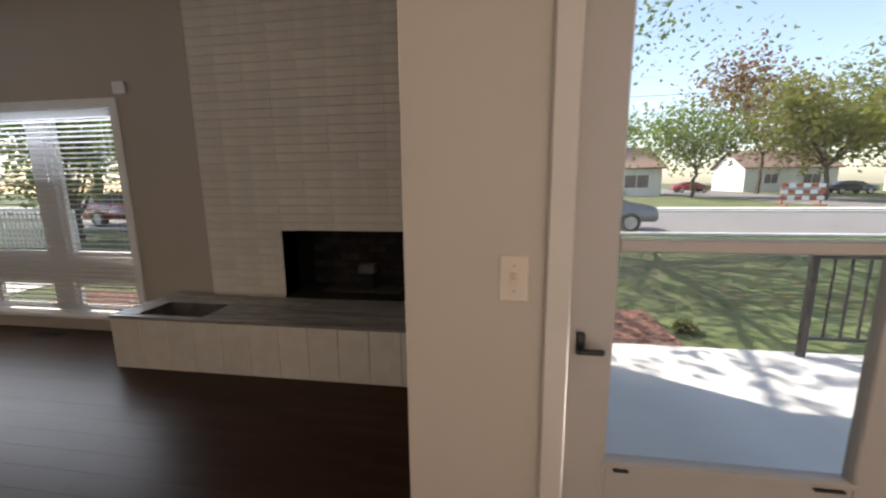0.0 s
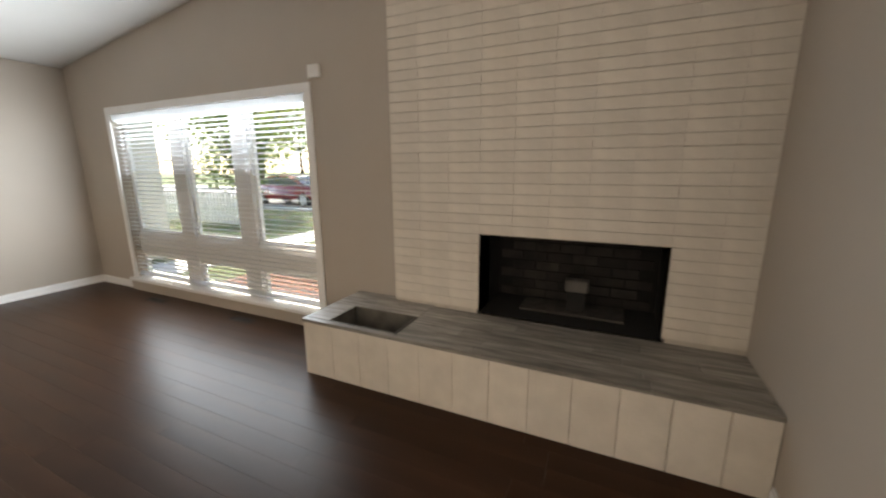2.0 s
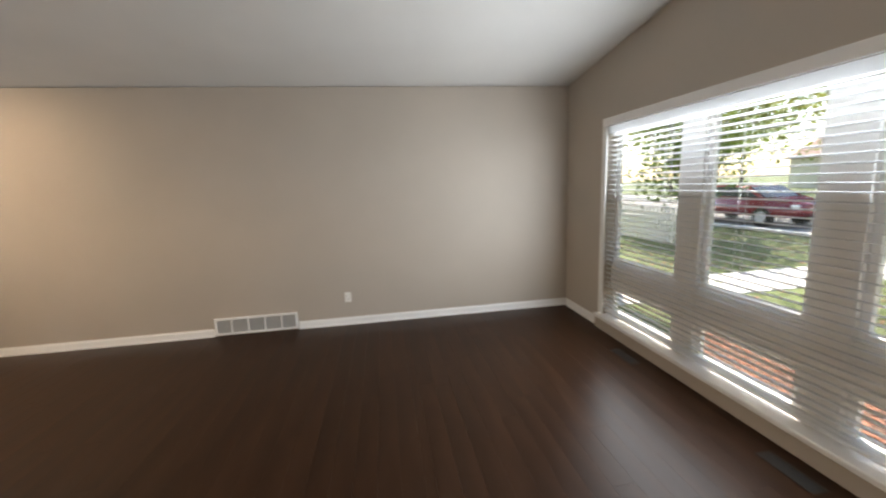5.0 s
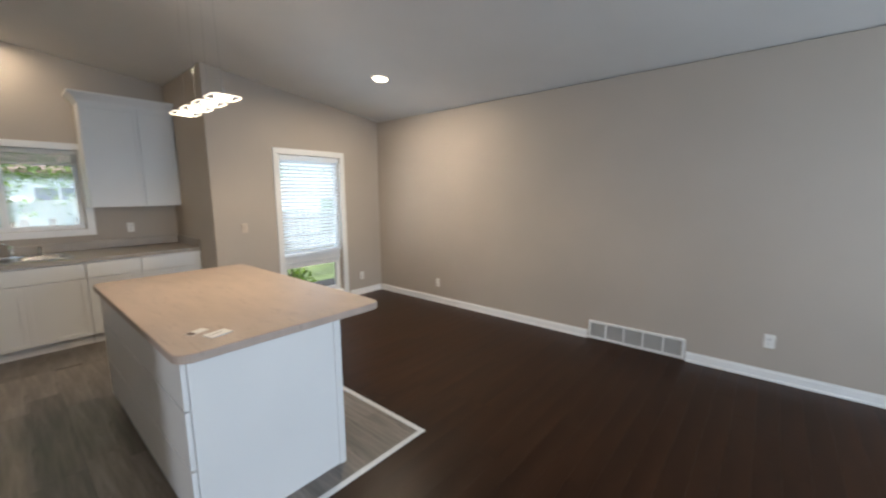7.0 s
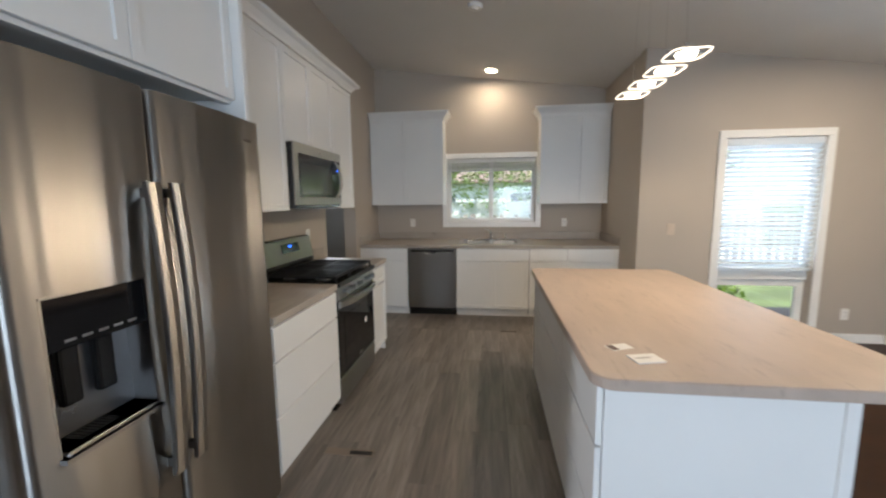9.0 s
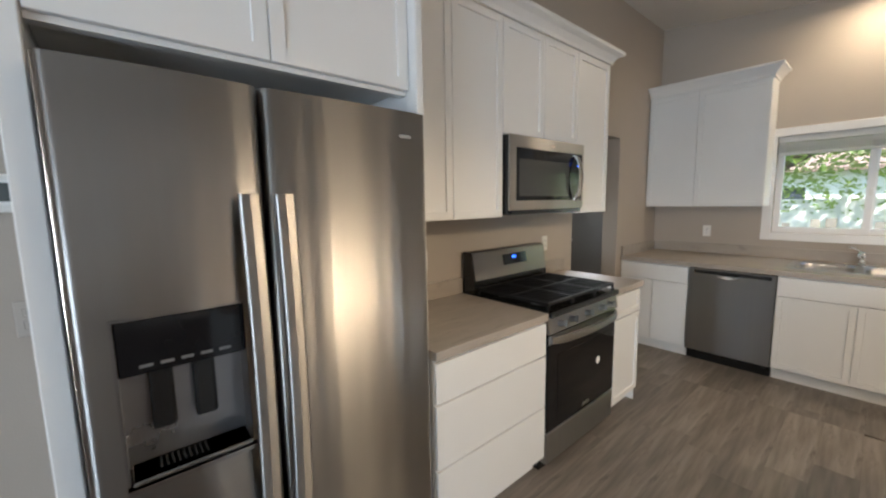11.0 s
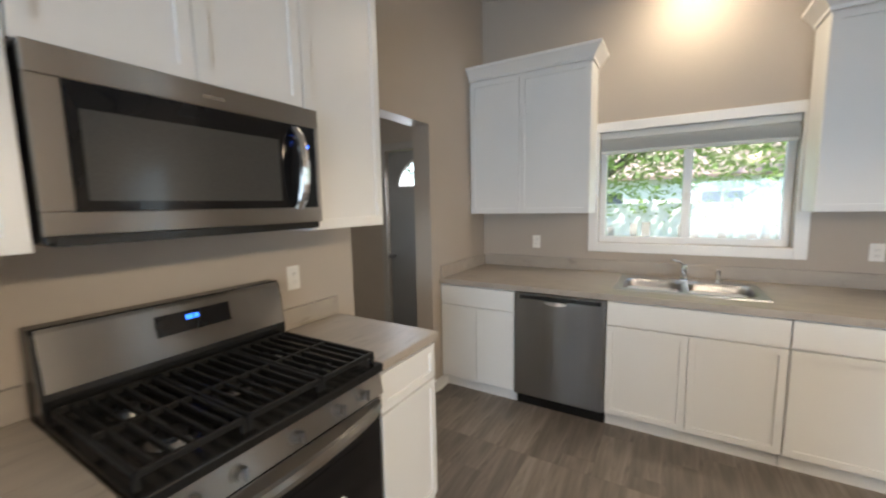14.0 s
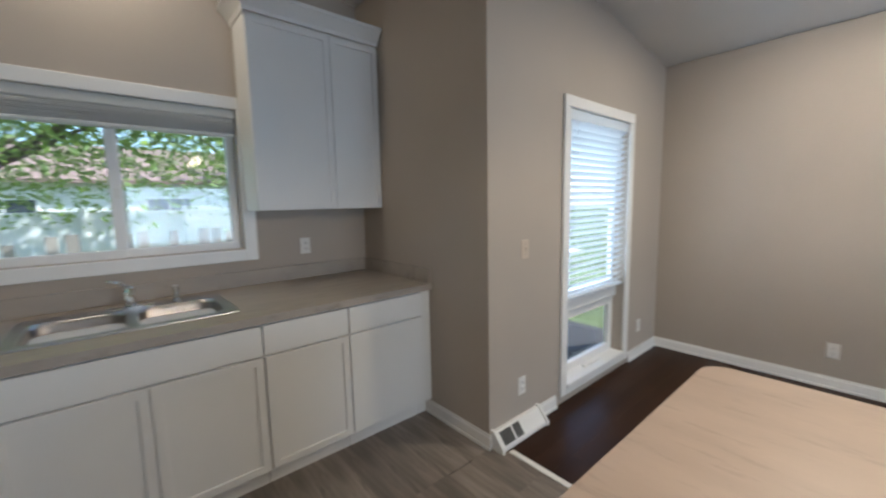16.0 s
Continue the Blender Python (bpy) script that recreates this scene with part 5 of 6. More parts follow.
bm = bmesh.new()
tx0, tx1, ty0, ty1 = -0.21, 0.832, 1.02, 2.985
L = loft(bm, [[(x, y, z) for x, y in rrect(tx0 + d, tx1 - d, ty0 + d, ty1 - d, 0.07, 7)] for d, z in ((0.002, 0.8765), (0.0, 0.879), (0.0, 0.9105), (0.0035, 0.915))])
bm.faces.new(L[0][::-1])
bm.faces.new(L[-1])
part("top", bm, LAMI, it)
CARD = mat("card_stock", (0.8, 0.79, 0.76), 0.5, var=0.02)
INK = mat("card_print", (0.09, 0.05, 0.04), 0.5)
for nm, c, rz, w, h in (("business_card", (-0.055, 1.29), 22, 0.089, 0.051), ("folded_paper", (0.0, 1.185), 14, 0.10, 0.07)):
    ob = thing(nm, (c[0], c[1], 0.915), "small white printed card lying on the island top", "card")
    M = pose(c[0], c[1], 0.9155, 0, 0, rz)
    bm = box(bmesh.new(), -w / 2, -h / 2, 0, w / 2, h / 2, 0.0016 if nm == "business_card" else 0.005)
    bmesh.ops.transform(bm, matrix=M, verts=bm.verts)
    sheet = part("sheet", bm, CARD, ob)
    bm = box(bmesh.new(), -w / 2 + 0.002, -h / 2 + 0.004, 0.0017, -w / 2 + 0.03, h / 2 - 0.004, 0.0021) if nm == "business_card" else box(bmesh.new(), -w / 2 + 0.01, 0.0, 0.0051, w / 2 - 0.03, 0.004, 0.0054)
    bmesh.ops.transform(bm, matrix=M, verts=bm.verts)
    part("printed_bar", bm, INK, ob)

# ---- floors ----
MX, MY = 1.06, 0.93
st = tagged(part("trim_strip", bx(XS, MY - 0.018, -0.012, MX + 0.018, MY + 0.018, 0.004, bevel=0.002), TRIM), "white flooring transition strip round the kitchen", "trim", kind="structure")
tagged(part("trim_strip", bx(MX - 0.018, MY + 0.018, -0.012, MX + 0.018, YW - 0.10, 0.004, bevel=0.002), TRIM), "white flooring transition strip round the kitchen", "trim", kind="structure")


def planks(parent, x0, x1, y0, y1, along, w, lmin, lmax, material, seed):
    """Plank floor laid in lanes; each plank is a piece of its own, cut from a few shared boxes."""
    rnd = random.Random(seed)
    meshes = {}
    a0, a1, b0, b1 = (x0, x1, y0, y1) if along == "x" else (y0, y1, x0, x1)
    b = b0
    lanes = []
    while b < b1 - 0.004:
        lanes.append((b, min(b1, b + w)))
        b += w
    for c0, c1 in lanes:
        a = a0 - rnd.uniform(0, lmax * 0.8)
        while a < a1:
            ln = round(rnd.uniform(lmin, lmax), 1)
            s, e = max(a, a0), min(a + ln, a1)
            a += ln
            if e - s < 0.03:
                continue
            key = (round(e - s, 3), round(c1 - c0, 3))
            if key not in meshes:
                L, W = key
                g = 0.0002
                bm = box(bmesh.new(), -L / 2 + g, -W / 2 + g, -0.0115, L / 2 - g, W / 2 - g, 0.0)
                top = [ed for ed in bm.edges if all(v.co.z > -0.001 for v in ed.verts)]
                bmesh.ops.bevel(bm, geom=top, offset=0.0004, segments=1, affect="EDGES")
                if along == "y":
                    bmesh.ops.rotate(bm, verts=bm.verts, matrix=Matrix.Rotation(math.pi / 2, 3, "Z"))
                me = bpy.data.meshes.new("plank")
                bm.to_mesh(me)
                bm.free()
                me.materials.append(material)
                meshes[key] = me
            o = new("plank", meshes[key])
            o.parent = parent
            mid = ((s + e) / 2, (c0 + c1) / 2)
            o.location = (mid[0], mid[1], rnd.uniform(-0.0002, 0.0)) if along == "x" else (mid[1], mid[0], rnd.uniform(-0.0002, 0.0))


kf = thing("floor_kitchen", (0, 0, 0), "grey wood-look plank floor of the kitchen", "floor", kind="structure")
planks(kf, XS, MX - 0.018, MY + 0.018, YW + 0.0, "y", 0.18, 0.9, 1.3, VINYL, 5)
planks(kf, XS, XR, YW, CF + 0.08, "y", 0.18, 0.9, 1.3, VINYL, 6)
planks(kf, HX, XS, 2.7, HY, "y", 0.18, 0.9, 1.3, VINYL, 7)
lf = thing("floor_living", (0, 0, 0), "dark brown oak plank floor with a satin finish", "floor", kind="structure")
planks(lf, XP, XV, YF, YD, "x", 0.127, 1.0, 2.0, DARKWOOD, 8)
planks(lf, XE, XV, YD, MY - 0.018, "x", 0.127, 1.2, 2.2, DARKWOOD, 9)
planks(lf, MX + 0.018, XV, MY - 0.018, YW, "x", 0.127, 1.0, 1.8, DARKWOOD, 10)


# ---- outdoors ----
GRASS = mat("lawn", (0.085, 0.11, 0.035), 0.95, var=0.45, scale=0.9, bump=0.6, bscale=60)
ROAD = mat("asphalt", (0.17, 0.165, 0.16), 0.9, var=0.12, scale=1.5, bump=0.3, bscale=120)
CONC = mat("concrete", (0.58, 0.57, 0.55), 0.85, var=0.1, scale=2.0, bump=0.2, bscale=80)
MULCH = mat("mulch", (0.10, 0.055, 0.04), 0.95, var=0.6, scale=25, bump=0.8, bscale=40)
BARK = mat("bark", (0.09, 0.07, 0.055), 0.9, var=0.4, scale=12, bump=0.7, bscale=25, stretch=(1, 1, 0.3))
SIDING = mat("cream_siding", (0.62, 0.58, 0.50), 0.6, var=0.05, scale=2)
WHITEW = mat("white_siding", (0.74, 0.74, 0.72), 0.6, var=0.05, scale=2)
ROOF = mat("shingle", (0.22, 0.15, 0.125), 0.9, var=0.25, scale=8, bump=0.4)
BLACKR = mat("black_rail", (0.02, 0.02, 0.022), 0.4)
DKWIN = mat("far_window", (0.05, 0.06, 0.07), 0.1)
OLDWOOD = mat("weathered_board", (0.30, 0.26, 0.22), 0.85, var=0.25, scale=6, stretch=(4, 4, 0.5), spread=0.2)
GZ = -0.32


def leaf_mat(name, col):
    m = mat(name, col, 0.6, var=0.45, scale=1.4)
    nt = m.node_tree
    b = nt.nodes["Principled BSDF"]
    tl, ad = nt.nodes.new("ShaderNodeBsdfTranslucent"), nt.nodes.new("ShaderNodeMixShader")
    tl.inputs[0].default_value = (col[0] * 1.6, col[1] * 1.6, col[2] * 0.9, 1)
    ad.inputs[0].default_value = 0.5
    nt.links.new(b.outputs[0], ad.inputs[1])
    nt.links.new(tl.outputs[0], ad.inputs[2])
    nt.links.new(ad.outputs[0], nt.nodes["Material Output"].inputs[0])
    return m


LEAF1, LEAF2, LEAF3 = leaf_mat("leaf_green", (0.10, 0.15, 0.035)), leaf_mat("leaf_yellowing", (0.15, 0.165, 0.055)), leaf_mat("leaf_rust", (0.14, 0.085, 0.05))

LEAFB = leaf_mat("leaf_bright", (0.19, 0.26, 0.10))
setting("ground", bx(-120, -200, GZ - 0.3, 120, 150, GZ), GRASS, "mown lawn around the house", "ground")
setting("road", bx(-120, -22.5, GZ + 0.0, 120, -13.2, GZ + 0.006), ROAD, "sunlit grey asphalt street", "road")
for ya, yb in ((-13.2, -13.0), (-22.7, -22.5)):
    setting("kerb", bx(-120, ya, GZ, 120, yb, GZ + 0.10, bevel=0.02), CONC, "concrete kerb along the street", "kerb")
setting("side_road", bx(-34, -90, GZ + 0.002, -24, -22.7, GZ + 0.008), ROAD, "side street running away from the crossing", "road")
setting("pavement_far", bx(-120, -26.2, GZ, 120, -24.8, GZ + 0.03), CONC, "concrete pavement across the street", "pavement")
setting("porch_slab", bx(-8.1, -3.95, GZ, XP - T - 0.02, YD - T - 0.02, -0.09, bevel=0.01), CONC, "pale concrete porch slab outside the door", "porch")
setting("flower_bed", bx(-5.6, -5.5, GZ, 2.8, -4.07, GZ + 0.05, bevel=0.02), MULCH, "brown mulch bed along the house front", "flower bed")
setting("garden_path", bx(4.0, -13.0, GZ, 5.1, -3.8, GZ + 0.02), CONC, "concrete path towards the street", "path")
setting("back_drive", bx(-9, 9.5, GZ, 12, 15, GZ + 0.02), CONC, "pale concrete yard behind the kitchen", "pavement")
# unseen roof and chimney of the house; eaves sized to shade window and porch
def roof_piece(x0, x1, y0, y1):
    bm = prism(bmesh.new(), [(x0, ceil_z(x0) + 0.13), (x1, ceil_z(x1) + 0.13), (x1, ceil_z(x1) + 0.26), (x0, ceil_z(x0) + 0.26)], y0, y1, "y")
    setting("roof", bm, ROOF, "unseen low-pitched shingle roof, its wide eaves added for shade", "roof")


roof_piece(XP - T - 0.25, XV + 0.7, YF - 1.0, YK + 0.4)
roof_piece(XE - 0.7, XP - T - 0.251, YD - 0.45, YK + 0.75)
# unseen mass added behind the firebox; its corner throws the porch shadow edge
_ch = bmesh.new()
for _b in ((XP - T, -3.10, -4.05, YF - T - 0.004, GZ, 4.6), (-1.86, -1.1, -4.05, YF - T - 0.004, GZ, 4.6), (-3.10, -1.86, -4.05, -3.91, GZ, 4.6), (-3.10, -1.86, -3.91, YF - T - 0.004, 1.06, 4.6), (-3.10, -1.86, -3.91, YF - T - 0.004, GZ, 0.38)):
    box(_ch, _b[0], _b[2], _b[4], _b[1], _b[3], _b[5])
setting("chimney", _ch, SIDING, "plain unseen chimney mass, added to close the firebox and shade the porch", "chimney")

# loose mulch chips and fallen leaves
rnd = random.Random(21)
def scatter(name, n, x0, x1, y0, y1, z, smin, smax, material, label, category):
    vs, fs = [], []
    for i in range(n):
        x, y, s, a, t = rnd.uniform(x0, x1), rnd.uniform(y0, y1), rnd.uniform(smin, smax), rnd.uniform(0, math.tau), rnd.uniform(-0.5, 0.5)
        c, sn = math.cos(a), math.sin(a)
        k = len(vs)
        for u, v in ((-1, -0.45), (1, -0.45), (1, 0.45), (-1, 0.45)):
            vs.append((x + s * (u * c - v * sn), y + s * (u * sn + v * c), z + 0.004 + abs(s * v * t) + 0.3 * s * max(0, t * u)))
        fs.append((k, k + 1, k + 2, k + 3))
    me = bpy.data.meshes.new(name)
    me.from_pydata(vs, [], fs)
    me.materials.append(material)
    return tagged(new(name, me), label, category, kind="stuff")


scatter("mulch_chips", 5000, -5.55, 2.7, -5.45, -4.1, GZ + 0.05, 0.01, 0.035, mat("leaf_litter", (0.26, 0.11, 0.07), 0.9, var=0.5, scale=30), "reddish wood chips and dry leaves on the bed", "mulch")
scatter("fallen_leaves", 2600, -9, 12, -13, -5.6, GZ, 0.02, 0.05, bpy.data.materials["leaf_litter"], "scattered dry autumn leaves on the lawn", "leaves")
scatter("grass_tufts", 9000, -12, 12, -13, -5.6, GZ + 0.005, 0.015, 0.06, LEAF1, "uneven tufts in the front lawn", "grass")


def tree(x, y, h, spread, leafm, seed, label, n=2600, size=0.16, trunk=0.16, low=0.32):
    """Tapered trunk, forking limbs and a crown of many small leaves set in uneven clumps along the limbs."""
    rnd = random.Random(seed)
    ob = thing("tree", (x, y, GZ), label, "tree", group="street trees")
    bm = bmesh.new()
    def limb(p, q, r0, r1, k=5):
        p, q = Vector(p), Vector(q)
        rings = []
        for i in range(k + 1):
            u = i / k
            c = p.lerp(q, u) + Vector((rnd.uniform(-1, 1), rnd.uniform(-1, 1), 0)) * r0 * 0.6 * (0 < i < k)
            qd = (q - p).normalized().to_track_quat("Z", "Y")
            r = r0 + (r1 - r0) * u
            rings.append([bm.verts.new(c + qd @ Vector((r * math.cos(a * math.tau / 7), r * math.sin(a * math.tau / 7), 0))) for a in range(7)])
        for A, B in zip(rings, rings[1:]):
            for a in range(7):
                bm.faces.new((A[a], A[(a + 1) % 7], B[(a + 1) % 7], B[a]))
        bm.faces.new(rings[-1])
    base, fork = Vector((x, y, GZ)), Vector((x + rnd.uniform(-0.2, 0.2), y, GZ + h * low))
    limb(base, fork, trunk * 1.3, trunk * 0.85)
    tips = []
    for i in range(9):
        a = i * 2.4 + rnd.uniform(-0.3, 0.3)
        rad = spread * rnd.uniform(0.45, 0.95)
        e = Vector((x + rad * math.cos(a), y + rad * math.sin(a), GZ + h * rnd.uniform(low + 0.12, 0.92)))
        limb(fork, e, trunk * 0.5, trunk * 0.1, 4)
        tips += [fork.lerp(e, u) for u in (0.55, 0.8, 1.0)]
        for j in range(2):
            e2 = e + Vector((rnd.uniform(-1, 1), rnd.uniform(-1, 1), rnd.uniform(-0.4, 0.7))) * spread * 0.4
            limb(fork.lerp(e, 0.6), e2, trunk * 0.22, trunk * 0.05, 3)
            tips += [e2, e2.lerp(e, 0.4)]
    tips.append(Vector((x, y, GZ + h * 0.95)))
    part("trunk", bm, BARK, ob)
    vs, fs = [], []
    for i in range(n):
        t = tips[rnd.randrange(len(tips))]
        s = spread * 0.30
        c = t + Vector((rnd.gauss(0, s), rnd.gauss(0, s), rnd.gauss(0, s * 0.75)))
        if c.z < GZ + h * (low - 0.08):
            c.z = GZ + h * (low + rnd.uniform(-0.05, 0.15))
        c -= Vector((x, y, GZ))
        q = Euler((rnd.uniform(-0.9, 0.9), rnd.uniform(-0.9, 0.9), rnd.uniform(0, math.tau))).to_matrix()
        w = size * rnd.uniform(0.5, 1.2)
        k = len(vs)
        for u, v in ((-1, 0), (-0.2, -0.55), (1, 0), (-0.2, 0.55)):
            vs.append(c + q @ Vector((u * w, v * w, 0.12 * w * abs(u))))
        fs.append((k, k + 1, k + 2, k + 3))
    me = bpy.data.meshes.new("crown")
    me.from_pydata([tuple(v) for v in vs], [], fs)
    me.materials.append(leafm)
    o = new("crown", me)
    o.parent = ob
    o["kind"] = "stuff"
    return ob


G1 = "leafy green street tree with a broad crown"
G2 = "yellowing broadleaf tree across the street"
tree(-22.0, -41.0, 8.5, 3.8, LEAF1, 1, G1, 4200, 0.24)
tree(-29.0, -35.0, 8.2, 4.0, LEAF2, 2, G2, 5200, 0.24)
tree(-38.0, -37.0, 11.0, 5.5, LEAF2, 3, G2, 6500, 0.26)
tree(-33.0, -50.0, 13.5, 6.5, LEAF3, 4, "tall tree with rust-coloured thinning leaves", 5000, 0.3)
tree(-48.0, -46.0, 13.0, 6.5, LEAF1, 5, G1, 6000, 0.3)
tree(-16.0, -52.0, 9.0, 4.5, LEAF1, 6, G1, 3600, 0.3)
tree(-3.2, -10.8, 9.2, 5.2, LEAF1, 7, "large shade tree on the front lawn", 15000, 0.085, 0.24, 0.55)
tree(9.6, -10.6, 6.0, 1.5, LEAF1, 8, "narrow dark green tree beside the picket fence", 4200, 0.10, 0.12, 0.12)
tree(14.5, -15.5, 8.5, 3.6, LEAF2, 9, "yellowing tree near the street", 5000, 0.16)
tree(3.5, -31.0, 10.5, 5.0, LEAF1, 10, G1, 5000, 0.22)
tree(17.0, -33.0, 10.0, 5.0, LEAF2, 12, G2, 5000, 0.22)
tree(32.0, -36.0, 11.0, 6.0, LEAF1, 13, G1, 4500, 0.26)
tree(-2.6, 11.6, 6.5, 3.4, LEAFB, 14, "leafy tree in the back yard by the kitchen", 26000, 0.075, 0.12, 0.29)
tree(2.4, 13.0, 7.0, 3.6, LEAFB, 15, "leafy tree behind the kitchen", 26000, 0.075, 0.14, 0.29)
tree(-8.0, 17.0, 9.0, 4.2, LEAF1, 16, "broad tree in the back yard", 5000, 0.18)
tree(9.0, 20.0, 9.0, 4.2, LEAF1, 17, "broad tree in the back yard", 4500, 0.18)


def shrub(x, y, r, h, seed, leafm=LEAF1, n=900, label="low rounded green shrub"):
    rnd = random.Random(seed)
    ob = thing("shrub", (x, y, GZ), label, "shrub")
    bm = bmesh.new()
    for i in range(6):
        a = i * 1.05
        sweep(bm, [(x, y, GZ), (x + 0.4 * r * math.cos(a), y + 0.4 * r * math.sin(a), GZ + 0.5 * h), (x + 0.7 * r * math.cos(a), y + 0.7 * r * math.sin(a), GZ + 0.8 * h)], 0.012, 5)
    part("stem", bm, BARK, ob)
    vs, fs = [], []
    for i in range(n):
        a, b, rr = rnd.uniform(0, math.tau), rnd.uniform(0, 1), rnd.uniform(0.5, 1.05) * (0.85 + 0.2 * math.sin(i))
        c = Vector((rr * r * math.cos(a) * math.sqrt(1 - b * b * 0.8), rr * r * math.sin(a) * math.sqrt(1 - b * b * 0.8), h * (0.08 + 0.9 * b * rr)))
        q = Euler((rnd.uniform(-1.2, 1.2), rnd.uniform(-1.2, 1.2), a)).to_matrix()
        w = rnd.uniform(0.03, 0.07) * max(1, r)
        k = len(vs)
        for u, v in ((-1, 0), (-0.2, -0.5), (1, 0), (-0.2, 0.5)):
            vs.append(tuple(c + q @ Vector((u * w, v * w, 0))))
        fs.append((k, k + 1, k + 2, k + 3))
    me = bpy.data.meshes.new("foliage")
    me.from_pydata(vs, [], fs)
    me.materials.append(leafm)
    o = new("foliage", me)
    o.parent = ob
    o["kind"] = "stuff"


shrub(2.9, 6.1, 0.45, 0.55, 31)
shrub(1.9, 7.6, 0.6, 0.6, 32, LEAF1)
shrub(-15.5, -42.5, 1.2, 1.2, 33)
shrub(-5.8, -4.9, 0.13, 0.15, 34, LEAF2, 160, "small tuft of yellow-green leaves in the bed")

# porch railing
rl = thing("porch_railing", (-6.5, -4.0, -0.09), "black metal railing on the porch edge", "railing")
part("post", bx(-6.25, -3.88, -0.09, -6.20, -3.83, 0.80, bevel=0.003), BLACKR, rl)
part("top_rail", bx(-7.9, -3.875, 0.75, -6.20, -3.835, 0.78, bevel=0.003), BLACKR, rl)
part("bottom_rail", bx(-7.9, -3.87, 0.06, -6.25, -3.84, 0.085), BLACKR, rl)
for i in range(12):
    x = -6.37 - i * 0.125
    part("baluster", bx(x - 0.007, -3.862, 0.085, x + 0.007, -3.848, 0.75), BLACKR, rl)


def house(name, x0, x1, y0, y1, eave, ridge, wall_m, label, wins, along="x", facing=1):
    """A one-storey house: walls, gabled roof with overhang, windows as recessed panes with frames on its facing side."""
    ob = thing(name, ((x0 + x1) / 2, (y0 + y1) / 2, GZ), label, "house")
    part("wall", bx(x0, y0, GZ, x1, y1, eave), wall_m, ob)
    o = 0.4
    if along == "x":
        ym = (y0 + y1) / 2
        bm = prism(bmesh.new(), [(y0 - o, eave - 0.05), (ym, ridge), (y1 + o, eave - 0.05), (y1 + o, eave + 0.1), (ym, ridge + 0.18), (y0 - o, eave + 0.1)], x0 - o, x1 + o, "x")
        gb = prism(bmesh.new(), [(y0, eave), (y1, eave), (ym, ridge - 0.05)], x0, x1, "x")
    else:
        xm_ = (x0 + x1) / 2
        bm = prism(bmesh.new(), [(x0 - o, eave - 0.05), (xm_, ridge), (x1 + o, eave - 0.05), (x1 + o, eave + 0.1), (xm_, ridge + 0.18), (x0 - o, eave + 0.1)], y0 - o, y1 + o, "y")
        gb = prism(bmesh.new(), [(x0, eave), (x1, eave), (xm_, ridge - 0.05)], y0, y1, "y")
    part("roof", bm, ROOF, ob)
    part("gable", gb, wall_m, ob)
    yf = y1 if facing > 0 else y0
    for xa, xb, za, zb in wins:
        w = part("window", bx(xa, yf - 0.05, za, xb, yf + facing * 0.03, zb), DKWIN, ob)
        bm = bmesh.new()
        for b in ((xa - 0.1, xa, za - 0.1, zb + 0.1), (xb, xb + 0.1, za - 0.1, zb + 0.1), (xa, xb, zb, zb + 0.1), (xa, xb, za - 0.1, za), ((xa + xb) / 2 - 0.03, (xa + xb) / 2 + 0.03, za, zb)):
            box(bm, b[0], yf, b[2], b[1], yf + facing * 0.06, b[3])
        part("window_frame", bm, TRIM, w)
    return ob


house("house", -20.5, -10.5, -55, -44.5, 2.6, 5.0, WHITEW, "white house with a brown shingle roof across the street", [(-19.2, -16.8, 0.6, 1.9), (-14.0, -12.2, 0.8, 2.0)], "x")
house("house", -47, -36, -66, -58, 2.8, 5.2, WHITEW, "white house behind the trees across the street", [(-45, -43, 0.8, 2.0), (-40, -38.4, 0.8, 2.0)], "x")
house("house", -66, -54, -60, -50, 2.8, 5.2, WHITEW, "long white house beyond the crossing", [(-64, -62, 0.8, 2.0), (-58, -56.4, 0.8, 2.0)], "x")
house("house", 4, 16, -52, -43, 2.7, 5.0, WHITEW, "pale house seen across the street", [(5.5, 7.5, 0.7, 2.0), (9.2, 10.2, GZ, 1.9), (12, 14, 0.7, 2.0)], "x")
house("house", 22, 34, -54, -44, 2.7, 5.2, SIDING, "cream house seen across the street", [(24, 26, 0.7, 2.0), (29, 31, 0.7, 2.0)], "x")
house("neighbour_wing", 5.6, 13, -5.6, 2.0, 2.9, 4.4, SIDING, "cream sided wing of the next house", [(7.2, 8.4, 0.9, 2.0)], "x", -1)
house("house", -7, 6.5, 24, 32, 2.6, 4.4, WHITEW, "white house with a reddish roof behind the yard", [(-4.5, -2.8, 0.8, 1.9), (0.6, 2.2, 0.8, 1.9)], "x", -1)

# fences
pf = thing("picket_fence", (10.5, -9.0, GZ), "white painted picket fence on the front lawn", "fence")
for zr in (0.25, 0.75):
    part("rail", bx(7.6, -9.03, GZ + zr, 14.0, -8.99, GZ + zr + 0.08), WHITEW, pf)
bm = prism(bmesh.new(), [(0, 0), (0.085, 0), (0.085, 0.93), (0.0425, 1.02), (0, 0.93)], 0, 0.02, "y")
bmesh.ops.recalc_face_normals(bm, faces=bm.faces)
pk = bpy.data.meshes.new("picket")
bm.to_mesh(pk)
bm.free()
pk.materials.append(WHITEW)
for i in range(43):
    o = new("picket", pk)
    o.parent = pf
    o.location = (7.6 + i * 0.15 - 10.5, 0.012, 0.04)
for x in (7.55, 10.6, 13.95):
    part("post", bx(x, -9.08, GZ, x + 0.1, -9.0, GZ + 1.1, bevel=0.01), WHITEW, pf)
bf = thing("back_fence", (-0.5, 9.2, GZ), "low weathered board fence behind the kitchen", "fence")
